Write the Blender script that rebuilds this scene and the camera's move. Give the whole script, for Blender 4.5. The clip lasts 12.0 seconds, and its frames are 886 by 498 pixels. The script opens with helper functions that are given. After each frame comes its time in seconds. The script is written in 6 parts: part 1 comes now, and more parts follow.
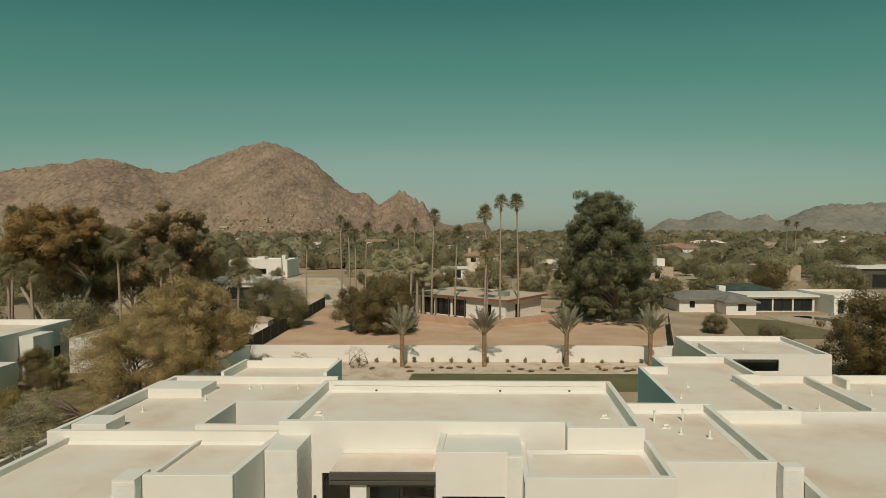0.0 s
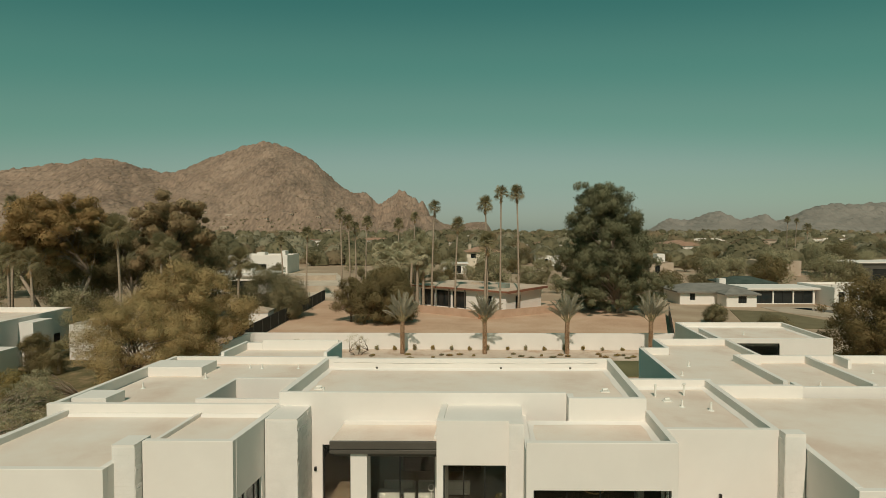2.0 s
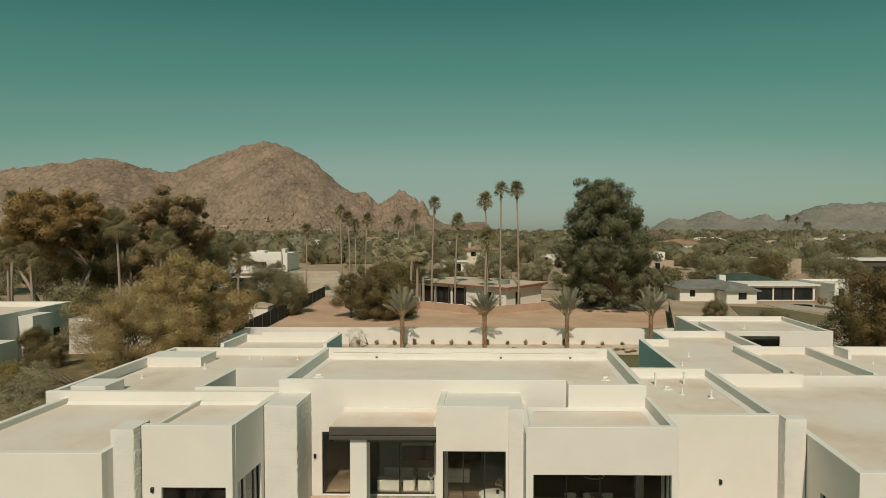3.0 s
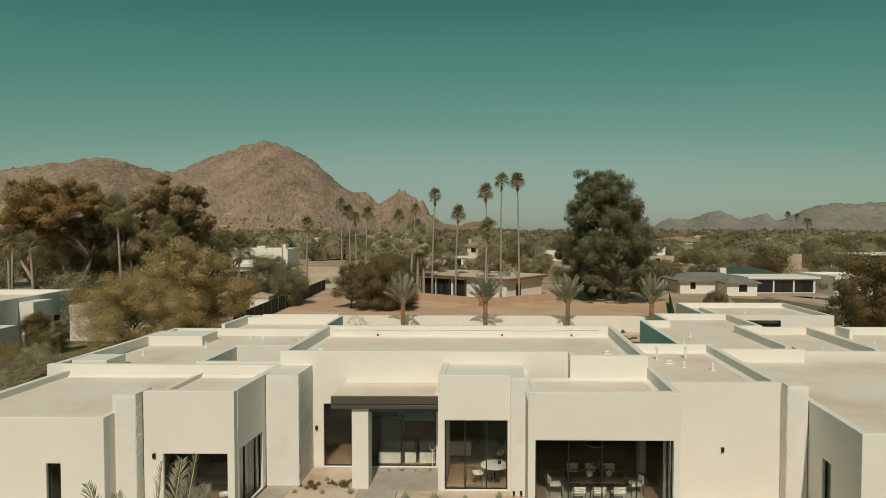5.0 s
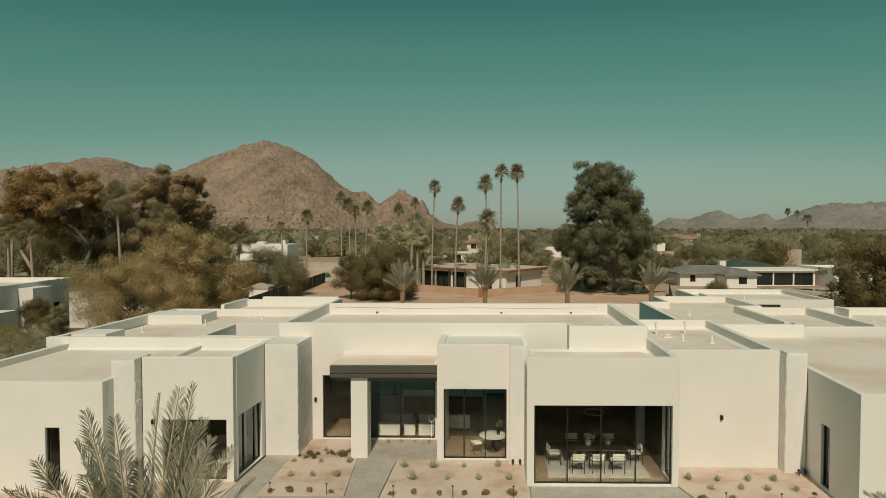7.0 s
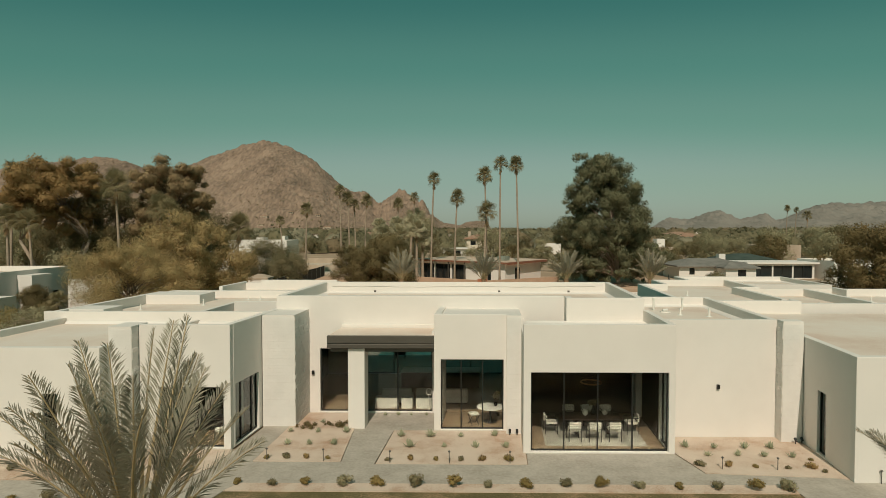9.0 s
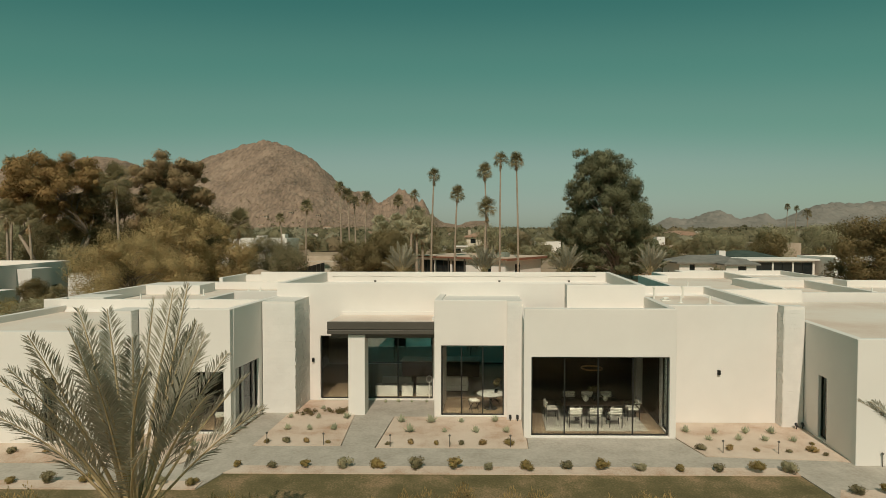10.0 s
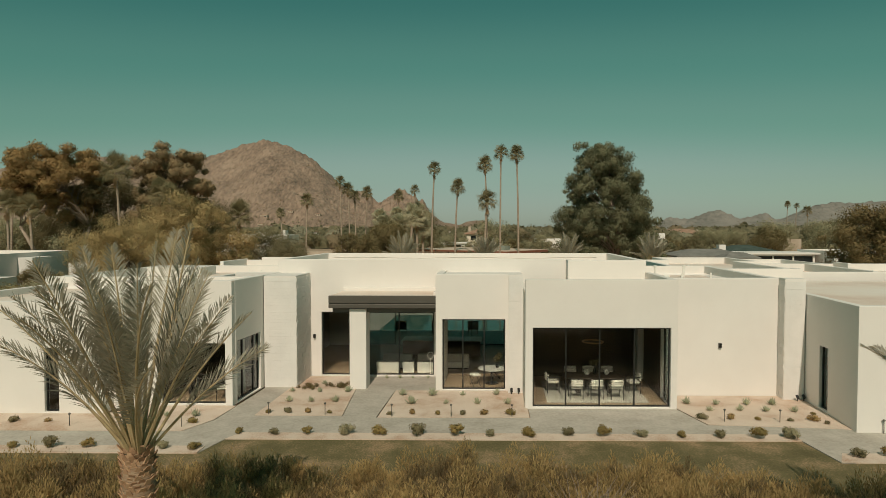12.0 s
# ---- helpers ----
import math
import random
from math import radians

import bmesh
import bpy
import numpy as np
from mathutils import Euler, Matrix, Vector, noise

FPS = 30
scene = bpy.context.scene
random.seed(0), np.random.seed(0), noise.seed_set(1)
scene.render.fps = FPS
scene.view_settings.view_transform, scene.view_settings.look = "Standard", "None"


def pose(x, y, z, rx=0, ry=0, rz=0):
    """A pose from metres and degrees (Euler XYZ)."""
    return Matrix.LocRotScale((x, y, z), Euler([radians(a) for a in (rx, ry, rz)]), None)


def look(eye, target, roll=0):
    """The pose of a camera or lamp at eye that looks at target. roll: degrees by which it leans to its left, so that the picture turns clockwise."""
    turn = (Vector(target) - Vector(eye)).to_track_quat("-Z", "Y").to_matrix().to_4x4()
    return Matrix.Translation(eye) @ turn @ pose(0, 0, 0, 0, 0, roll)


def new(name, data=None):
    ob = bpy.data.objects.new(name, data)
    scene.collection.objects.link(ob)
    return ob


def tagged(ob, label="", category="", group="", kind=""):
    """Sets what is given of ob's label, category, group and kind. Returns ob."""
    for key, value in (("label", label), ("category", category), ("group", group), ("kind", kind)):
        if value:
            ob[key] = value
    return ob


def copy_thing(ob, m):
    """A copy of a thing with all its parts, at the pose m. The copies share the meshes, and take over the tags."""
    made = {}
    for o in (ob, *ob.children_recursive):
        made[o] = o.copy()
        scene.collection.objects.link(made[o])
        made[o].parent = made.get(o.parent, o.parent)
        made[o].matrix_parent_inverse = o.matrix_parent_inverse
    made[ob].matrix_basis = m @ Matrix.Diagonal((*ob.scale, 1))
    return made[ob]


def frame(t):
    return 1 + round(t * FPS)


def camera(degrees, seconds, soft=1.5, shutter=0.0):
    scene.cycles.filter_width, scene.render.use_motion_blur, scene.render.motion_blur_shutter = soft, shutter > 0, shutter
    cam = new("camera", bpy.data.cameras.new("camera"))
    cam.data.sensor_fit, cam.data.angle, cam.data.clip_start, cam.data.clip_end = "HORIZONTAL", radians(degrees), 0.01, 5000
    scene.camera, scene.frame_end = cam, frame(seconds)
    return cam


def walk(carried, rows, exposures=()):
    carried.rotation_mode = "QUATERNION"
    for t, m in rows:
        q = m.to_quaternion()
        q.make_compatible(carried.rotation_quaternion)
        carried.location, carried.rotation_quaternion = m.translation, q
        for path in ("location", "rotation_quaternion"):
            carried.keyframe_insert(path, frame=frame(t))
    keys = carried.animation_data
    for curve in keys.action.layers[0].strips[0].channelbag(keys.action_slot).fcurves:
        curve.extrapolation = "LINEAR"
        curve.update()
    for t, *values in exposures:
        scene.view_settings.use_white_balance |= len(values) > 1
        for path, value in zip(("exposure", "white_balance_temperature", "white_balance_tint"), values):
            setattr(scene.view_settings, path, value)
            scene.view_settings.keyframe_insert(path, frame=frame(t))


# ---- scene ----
# Plan units are turned into metres by S; the house stands slightly askew to the line of sight.
S = 1.18
RISE = [(0.0, 0, 0, .051), (0.5, 0, 0, 0), (1.0, .002, 0, -.051), (1.5, -.002, .003, -.1), (2.0, -.005, .004, -.144),
        (2.5, -.003, .005, -.187), (3.0, -.003, .007, -.232), (5.0, -.014, .003, -.422), (5.5, -.012, .005, -.47),
        (6.0, -.012, .004, -.518), (6.5, -.011, 0, -.565), (7.0, -.008, -.003, -.612), (9.0, .01, -.012, -.792),
        (9.5, .01, -.011, -.836), (10.0, .008, -.01, -.878), (10.5, .005, -.011, -.92), (11.0, .003, -.013, -.957),
        (11.5, .001, -.016, -.997), (12.0, 0, -.018, -1.037)]
LEG = 5.82 * S
cam = camera(73.2, 12.0, soft=0.85)
PATH = [(t, pose(x * LEG, y * LEG, 5.73 * S + (z + 1.037) * LEG, 88.2, 0, 0)) for t, x, y, z in RISE]
walk(cam, PATH)

# ---- light ----
SUN_TURN, SUN_HEIGHT = radians(185), radians(45.5)      # clockwise from ahead; above the horizon
world = bpy.data.worlds.new("sky")
scene.world = world
world.use_nodes = True
nt = world.node_tree
nt.nodes.clear()
sky = nt.nodes.new("ShaderNodeTexSky")
sky.sky_type, sky.sun_disc = "NISHITA", False
sky.sun_elevation, sky.sun_rotation = SUN_HEIGHT, SUN_TURN
sky.air_density, sky.dust_density, sky.ozone_density = 1.0, 0.6, 1.0
tint = nt.nodes.new("ShaderNodeMix")
tint.data_type, tint.blend_type = "RGBA", "MULTIPLY"
tint.inputs[0].default_value = 1.0
# the film's teal grade of the sky, paler towards the horizon
where = nt.nodes.new("ShaderNodeTexCoord")
height = nt.nodes.new("ShaderNodeSeparateXYZ")
grade = nt.nodes.new("ShaderNodeValToRGB")
grade.color_ramp.interpolation = "EASE"
grade.color_ramp.elements[0].position, grade.color_ramp.elements[0].color = 0.03, (0.69, 0.82, 0.74, 1)
grade.color_ramp.elements[1].position, grade.color_ramp.elements[1].color = 0.37, (0.20, 0.67, 0.485, 1)
for at, c in ((0.10, (0.69, 0.89, 0.715)), (0.19, (0.455, 0.84, 0.595)), (0.27, (0.33, 0.80, 0.555))):
    grade.color_ramp.elements.new(at).color = (*c, 1)
nt.links.new(where.outputs["Generated"], height.inputs[0])
# the sky deepens to either side, away from the point opposite the sun
aside = nt.nodes.new("ShaderNodeMath")
aside.operation = "MULTIPLY"
deepen = nt.nodes.new("ShaderNodeMath")
deepen.operation = "MULTIPLY_ADD"
deepen.inputs[1].default_value = 0.11
nt.links.new(height.outputs[0], aside.inputs[0])
nt.links.new(height.outputs[0], aside.inputs[1])
nt.links.new(aside.outputs[0], deepen.inputs[0])
nt.links.new(height.outputs[2], deepen.inputs[2])
nt.links.new(deepen.outputs[0], grade.inputs[0])
nt.links.new(grade.outputs[0], tint.inputs[7])
back = nt.nodes.new("ShaderNodeBackground")
back.inputs[1].default_value = 0.094
wout = nt.nodes.new("ShaderNodeOutputWorld")
soft_sky = nt.nodes.new("ShaderNodeHueSaturation")
soft_sky.inputs["Saturation"].default_value = 0.62
level = nt.nodes.new("ShaderNodeGamma")
level.inputs[1].default_value = 0.75
nt.links.new(sky.outputs[0], soft_sky.inputs["Color"])
nt.links.new(soft_sky.outputs[0], level.inputs[0])
nt.links.new(level.outputs[0], tint.inputs[6])
nt.links.new(tint.outputs[2], back.inputs[0])
nt.links.new(back.outputs[0], wout.inputs[0])
sun = new("sun", bpy.data.lights.new("sun", "SUN"))
sun.data.energy, sun.data.angle, sun.data.color = 2.85, radians(0.5), (1.0, 0.865, 0.695)
sun.matrix_world = look((0, 0, 0), (-math.sin(SUN_TURN) * math.cos(SUN_HEIGHT), -math.cos(SUN_TURN) * math.cos(SUN_HEIGHT), -math.sin(SUN_HEIGHT)))
scene.view_settings.exposure = 0.0


# ---- materials ----
def surface(name, a, b, scale=4.0, rough=0.85, bump=0.15, fine=60.0, third=None, stretch=(1, 1, 1), metal=0.0, pieces=0.0, contrast=0.35, depth=0.02, grain=0.35):
    """Two colours mixed by broad stains, broken up by grain, with a fine relief."""
    m = bpy.data.materials.new(name)
    m.use_nodes = True
    t = m.node_tree
    p = t.nodes["Principled BSDF"]
    geo = t.nodes.new("ShaderNodeNewGeometry")
    mp = t.nodes.new("ShaderNodeMapping")
    mp.inputs["Scale"].default_value = stretch
    t.links.new(geo.outputs["Position"], mp.inputs[0])
    n1, n2 = t.nodes.new("ShaderNodeTexNoise"), t.nodes.new("ShaderNodeTexNoise")
    n1.inputs["Scale"].default_value, n1.inputs["Detail"].default_value, n1.inputs["Roughness"].default_value = 1.0 / scale, 6, 0.6
    n2.inputs["Scale"].default_value, n2.inputs["Detail"].default_value = fine, 4
    for n in (n1, n2):
        t.links.new(mp.outputs[0], n.inputs["Vector"])
    ramp = t.nodes.new("ShaderNodeValToRGB")
    ramp.color_ramp.elements[0].position, ramp.color_ramp.elements[1].position = 0.5 - contrast / 2, 0.5 + contrast / 2
    ramp.color_ramp.elements[0].color, ramp.color_ramp.elements[1].color = (*a, 1), (*b, 1)
    if third:
        e = ramp.color_ramp.elements.new(0.5)
        e.color = (*third, 1)
    add = t.nodes.new("ShaderNodeMath")
    add.operation = "MULTIPLY_ADD"
    add.inputs[1].default_value, add.inputs[2].default_value = grain, -grain / 2
    t.links.new(n2.outputs[0], add.inputs[0])
    mix = t.nodes.new("ShaderNodeMath")
    mix.operation = "ADD"
    t.links.new(n1.outputs[0], mix.inputs[0])
    t.links.new(add.outputs[0], mix.inputs[1])
    value = mix.outputs[0]
    if pieces:
        source = geo.outputs["Random Per Island"] if pieces > 0 else t.nodes.new("ShaderNodeObjectInfo").outputs["Random"]
        sh = t.nodes.new("ShaderNodeMath")
        sh.operation = "MULTIPLY_ADD"
        sh.inputs[1].default_value, sh.inputs[2].default_value = abs(pieces), -abs(pieces) / 2
        t.links.new(source, sh.inputs[0])
        both = t.nodes.new("ShaderNodeMath")
        t.links.new(value, both.inputs[0])
        t.links.new(sh.outputs[0], both.inputs[1])
        value = both.outputs[0]
    t.links.new(value, ramp.inputs[0])
    t.links.new(ramp.outputs[0], p.inputs["Base Color"])
    p.inputs["Roughness"].default_value, p.inputs["Metallic"].default_value = rough, metal
    if bump:
        bn = t.nodes.new("ShaderNodeBump")
        bn.inputs["Strength"].default_value, bn.inputs["Distance"].default_value = bump, depth
        t.links.new(n2.outputs[0], bn.inputs["Height"])
        t.links.new(bn.outputs[0], p.inputs["Normal"])
    return m


def leafy(name, a, b, through_light=0.42, rough=0.8, broad=2.0, pieces=0.14):
    """Leaves: a colour for each leaf, some light passing through."""
    a, b = [[1.2 * c for c in col] for col in (a, b)]
    m = surface(name, a, b, broad, rough, 0, 3.0, pieces=pieces, contrast=0.75)
    t = m.node_tree
    p = t.nodes["Principled BSDF"]
    tr = t.nodes.new("ShaderNodeBsdfTranslucent")
    ms = t.nodes.new("ShaderNodeMixShader")
    ms.inputs[0].default_value = through_light
    source = p.inputs["Base Color"].links[0].from_socket
    t.links.new(source, tr.inputs[0])
    t.links.new(p.outputs[0], ms.inputs[1])
    t.links.new(tr.outputs[0], ms.inputs[2])
    t.links.new(ms.outputs[0], t.nodes["Material Output"].inputs[0])
    return m


def clear(name, colour=(1, 1, 1), rough=0.0):
    m = bpy.data.materials.new(name)
    m.use_nodes = True
    p = m.node_tree.nodes["Principled BSDF"]
    p.inputs["Base Color"].default_value = (*colour, 1)
    p.inputs["Transmission Weight"].default_value, p.inputs["Roughness"].default_value, p.inputs["IOR"].default_value = 1, rough, 1.45
    return m


STUCCO = surface("white_stucco", (0.76, 0.715, 0.672), (0.81, 0.765, 0.722), 2.5, 0.9, 0.12, 45)
WHITE_BRICK = surface("white_painted_brick", (0.725, 0.695, 0.66), (0.78, 0.75, 0.715), 0.6, 0.88, 0.25, 25, pieces=-0.06)
ROOF = surface("roof_coating", (0.66, 0.505, 0.415), (0.81, 0.745, 0.68), 3.5, 0.9, 0.15, 30, third=(0.775, 0.67, 0.585), contrast=0.5)
METAL = surface("dark_bronze_metal", (0.105, 0.094, 0.080), (0.14, 0.125, 0.108), 2, 0.5, 0.05, 40, metal=0.4)
BLACK = surface("black_frame", (0.012, 0.012, 0.011), (0.02, 0.02, 0.018), 1, 0.4, 0)
GLASS = clear("window_glass", (0.62, 0.67, 0.65))
SAND = surface("desert_sand", (0.36, 0.26, 0.18), (0.55, 0.44, 0.32), 14, 0.95, 0.3, 8, third=(0.40, 0.29, 0.20), contrast=0.5)
RED_SAND = surface("bare_red_sand", (0.47, 0.29, 0.19), (0.66, 0.48, 0.35), 7, 0.95, 0.4, 4, third=(0.58, 0.385, 0.265), contrast=0.45)
GRAVEL = surface("decomposed_granite", (0.42, 0.25, 0.16), (0.68, 0.565, 0.47), 1.6, 0.95, 0.6, 20, third=(0.62, 0.50, 0.405), contrast=0.46, grain=0.3)
PAVER = surface("grey_pavers", (0.36, 0.32, 0.27), (0.51, 0.465, 0.405), 1.0, 0.85, 0.5, 9, contrast=0.45, grain=0.6)
LAWN = surface("winter_lawn", (0.095, 0.079, 0.03), (0.33, 0.22, 0.125), 1.5, 0.95, 0.7, 16, third=(0.145, 0.117, 0.05), contrast=0.40, grain=0.6)
GREEN_LAWN = surface("green_lawn", (0.115, 0.108, 0.048), (0.165, 0.15, 0.07), 3, 0.95, 0.5, 20)
ROCK = surface("mountain_rock", (0.125, 0.09, 0.066), (0.43, 0.312, 0.232), 90, 0.95, 0.6, 0.16, third=(0.285, 0.20, 0.146), contrast=0.75, depth=6, grain=1.0, stretch=(1.0, .25, .25))
# distance haze is mixed into this rock's colour: paler, greyer, flatter
FAR_ROCK_HAZED = surface("far_rock_haze_in_colour", (0.215, 0.195, 0.168), (0.31, 0.28, 0.245), 180, 0.95, 0.9, 0.05, contrast=0.5, depth=20, stretch=(1, .3, .3))
WATER = surface("pool_water", (0.03, 0.16, 0.16), (0.05, 0.22, 0.21), 3, 0.05, 0.05, 2)
OAK = surface("pale_oak_floor", (0.22, 0.15, 0.09), (0.31, 0.22, 0.14), 0.8, 0.5, 0.05, 20, stretch=(1, 6, 1))
PLASTER = surface("indoor_plaster", (0.70, 0.68, 0.62), (0.76, 0.74, 0.68), 2, 0.9, 0.05, 30)


# ---- building tools ----
def W(u, v, z=0.0):
    """A place of the house's plan in the world."""
    return Vector(((u + 0.09 * (v - 19)) * S, (v - 0.012 * u) * S, z * S))


def G(x, y, z=0.0):
    """A place of the surroundings in the world."""
    return Vector((x * S, y * S, z * S))


def solid(bm, corners8):
    v = [bm.verts.new(c) for c in corners8]
    for f in ((3, 2, 1, 0), (4, 5, 6, 7), (0, 1, 5, 4), (1, 2, 6, 5), (2, 3, 7, 6), (3, 0, 4, 7)):
        bm.faces.new([v[i] for i in f])
    return v


def hbox(bm, u0, u1, v0, v1, z0, z1):
    """A block of the house's plan."""
    solid(bm, [W(u, v, z) for z in (z0, z1) for u, v in ((u0, v0), (u1, v0), (u1, v1), (u0, v1))])


def box(bm, x0, x1, y0, y1, z0, z1, m=Matrix()):
    return solid(bm, [m @ Vector((x, y, z)) for z in (z0, z1) for x, y in ((x0, y0), (x1, y0), (x1, y1), (x0, y1))])


def rod(bm, a, b, r0, r1=None, n=8, cap=True):
    """A tapered round bar from a to b."""
    a, b = Vector(a), Vector(b)
    r1 = r0 if r1 is None else r1
    q = (b - a).to_track_quat("Z", "Y") if (b - a).length > 1e-6 else Matrix().to_quaternion()
    rings = []
    for c, r in ((a, r0), (b, r1)):
        rings.append([bm.verts.new(c + q @ Vector((r * math.cos(2 * math.pi * i / n), r * math.sin(2 * math.pi * i / n), 0))) for i in range(n)])
    for i in range(n):
        bm.faces.new((rings[0][i], rings[0][(i + 1) % n], rings[1][(i + 1) % n], rings[1][i]))
    if cap:
        bm.faces.new(rings[1]), bm.faces.new(rings[0][::-1])


def tube(bm, points, radii, n=8):
    """A bent, tapered bar through points."""
    rings = []
    for i, c in enumerate(points):
        c = Vector(c)
        d = Vector(points[min(i + 1, len(points) - 1)]) - Vector(points[max(i - 1, 0)])
        q = d.to_track_quat("Z", "Y")
        rings.append([bm.verts.new(c + q @ Vector((radii[i] * math.cos(2 * math.pi * k / n), radii[i] * math.sin(2 * math.pi * k / n), 0))) for k in range(n)])
    for r, s in zip(rings, rings[1:]):
        for k in range(n):
            bm.faces.new((r[k], r[(k + 1) % n], s[(k + 1) % n], s[k]))
    bm.faces.new(rings[-1]), bm.faces.new(rings[0][::-1])


def mesh_of(name, bm, material, smooth=False):
    bm.normal_update()
    me = bpy.data.meshes.new(name)
    bm.to_mesh(me)
    bm.free()
    me.materials.append(material)
    if smooth:
        me.shade_smooth()
    return me


ORIGIN = {}


def thing(name, at=(0, 0, 0), label="", category="", group="", kind=""):
    """An empty at a thing's base, the parent of its parts."""
    ob = new(name)
    ob.empty_display_size = 0.3
    ob.location = at
    ORIGIN[ob] = Vector(at)
    return tagged(ob, label, category, group, kind)


def part(name, bm, material, parent, label="", smooth=False, bevel=0.0):
    """A bmesh in the world's metres as one mesh object under a thing or a part."""
    ob = new(name, mesh_of(name, bm, material, smooth))
    ob.parent = parent
    at = ORIGIN.get(parent, Vector((0, 0, 0)))
    ob.matrix_parent_inverse = Matrix.Translation(-at)
    ORIGIN[ob] = Vector((0, 0, 0))
    if bevel:
        mod = ob.modifiers.new("edge", "BEVEL")
        mod.width, mod.segments, mod.limit_method, mod.angle_limit = bevel, 2, "ANGLE", radians(50)
    return tagged(ob, label)


def single(name, bm, material, label="", category="", group="", kind="", smooth=False, bevel=0.0):
    ob = new(name, mesh_of(name, bm, material, smooth))
    if bevel:
        mod = ob.modifiers.new("edge", "BEVEL")
        mod.width, mod.segments, mod.limit_method, mod.angle_limit = bevel, 2, "ANGLE", radians(50)
    return tagged(ob, label, category, group, kind)


def pierced(bm, along, at0, at1, a0, a1, z0, z1, holes=(), lean=0.0, plan=None):
    """A wall of the plan from a0 to a1 along u or v, between at0 and at1 thick, with openings (a, b, low, high) right through it."""
    sa = sorted({a0, a1, *[h for o in holes for h in o[:2]]})
    sz = sorted({z0, z1, *[h for o in holes for h in o[2:]]})
    plan = plan or W
    spot = (lambda a, t, z: plan(a, t, z)) if along == "u" else (lambda a, t, z: plan(t + lean * (a - 18.5), a, z))
    grid = {}

    def vert(i, j, k):
        if (i, j, k) not in grid:
            grid[i, j, k] = bm.verts.new(spot(sa[i], (at0, at1)[k], sz[j]))
        return grid[i, j, k]
    full = lambda i, j: 0 <= i < len(sa) - 1 and 0 <= j < len(sz) - 1 and not any(
        o[0] <= (sa[i] + sa[i + 1]) / 2 <= o[1] and o[2] <= (sz[j] + sz[j + 1]) / 2 <= o[3] for o in holes)
    faces = []
    for i in range(len(sa) - 1):
        for j in range(len(sz) - 1):
            if not full(i, j):
                continue
            faces.append([vert(i, j, 0), vert(i + 1, j, 0), vert(i + 1, j + 1, 0), vert(i, j + 1, 0)])
            faces.append([vert(i, j, 1), vert(i, j + 1, 1), vert(i + 1, j + 1, 1), vert(i + 1, j, 1)])
            for (di, dj), (p, q) in (((-1, 0), ((i, j + 1), (i, j))), ((1, 0), ((i + 1, j), (i + 1, j + 1))), ((0, -1), ((i, j), (i + 1, j))), ((0, 1), ((i + 1, j + 1), (i, j + 1)))):
                if not full(i + di, j + dj):
                    faces.append([vert(*p, 0), vert(*p, 1), vert(*q, 1), vert(*q, 0)])
    made = [bm.faces.new(f) for f in faces]
    bmesh.ops.recalc_face_normals(bm, faces=made)


def wall(parent, along, at0, at1, a0, a1, z0, z1, holes=(), name="wall", material=None, label="", lean=0.0):
    bm = bmesh.new()
    pierced(bm, along, at0, at1, a0, a1, z0, z1, holes, lean)
    return part(name, bm, material or STUCCO, parent, label, bevel=0.018)


def window(parent, along, at, a0, a1, z0, z1, splits, bar=0.042, name="window", lean=0.0):
    """A dark metal frame with mullions at the splits, and a pane in each light."""
    spot = (lambda a, t, z: W(a, t, z)) if along == "u" else (lambda a, t, z: W(t + lean * (a - 18.5), a, z))

    def slab(bm, p0, p1, t0, t1, q0, q1):
        solid(bm, [spot(a, t, z) for z in (q0, q1) for a, t in ((p0, t0), (p1, t0), (p1, t1), (p0, t1))])
    bm = bmesh.new()
    pierced(bm, along, at - .03, at + .03, a0, a1, z0, z1, [(a0 + bar, a1 - bar, z0 + bar, z1 - bar)], lean)
    posts = [a0 + bar / 2, *splits, a1 - bar / 2]
    frame_ob = part(name, bm, BLACK, parent, "slim black metal window frame")
    for a in splits:
        b = bmesh.new()
        slab(b, a - bar / 2, a + bar / 2, at - .035, at + .035, z0 + bar, z1 - bar)
        bmesh.ops.recalc_face_normals(b, faces=b.faces)
        part("mullion", b, BLACK, frame_ob)
    for p, q in zip(posts, posts[1:]):
        g = bmesh.new()
        slab(g, p + bar / 2, q - bar / 2, at - .006, at + .006, z0 + bar, z1 - bar)
        bmesh.ops.recalc_face_normals(g, faces=g.faces)
        pane = part("pane", g, GLASS, frame_ob, "clear glass pane")
        pane.visible_shadow = False
    return frame_ob


# ---- ground ----
def sheet(name, corners, z, material, label, spot=W, low=-0.25, kind="structure", category=""):
    """A slab of ground with the outline of the corners, its top at z."""
    bm = bmesh.new()
    top = [bm.verts.new(spot(a, b, z)) for a, b in corners]
    bottom = [bm.verts.new(spot(a, b, low)) for a, b in corners]
    bm.faces.new(top)
    n = len(top)
    for i in range(n):
        bm.faces.new((top[i], bottom[i], bottom[(i + 1) % n], top[(i + 1) % n]))
    bmesh.ops.recalc_face_normals(bm, faces=bm.faces)
    return single(name, bm, material, label, category, kind=kind)


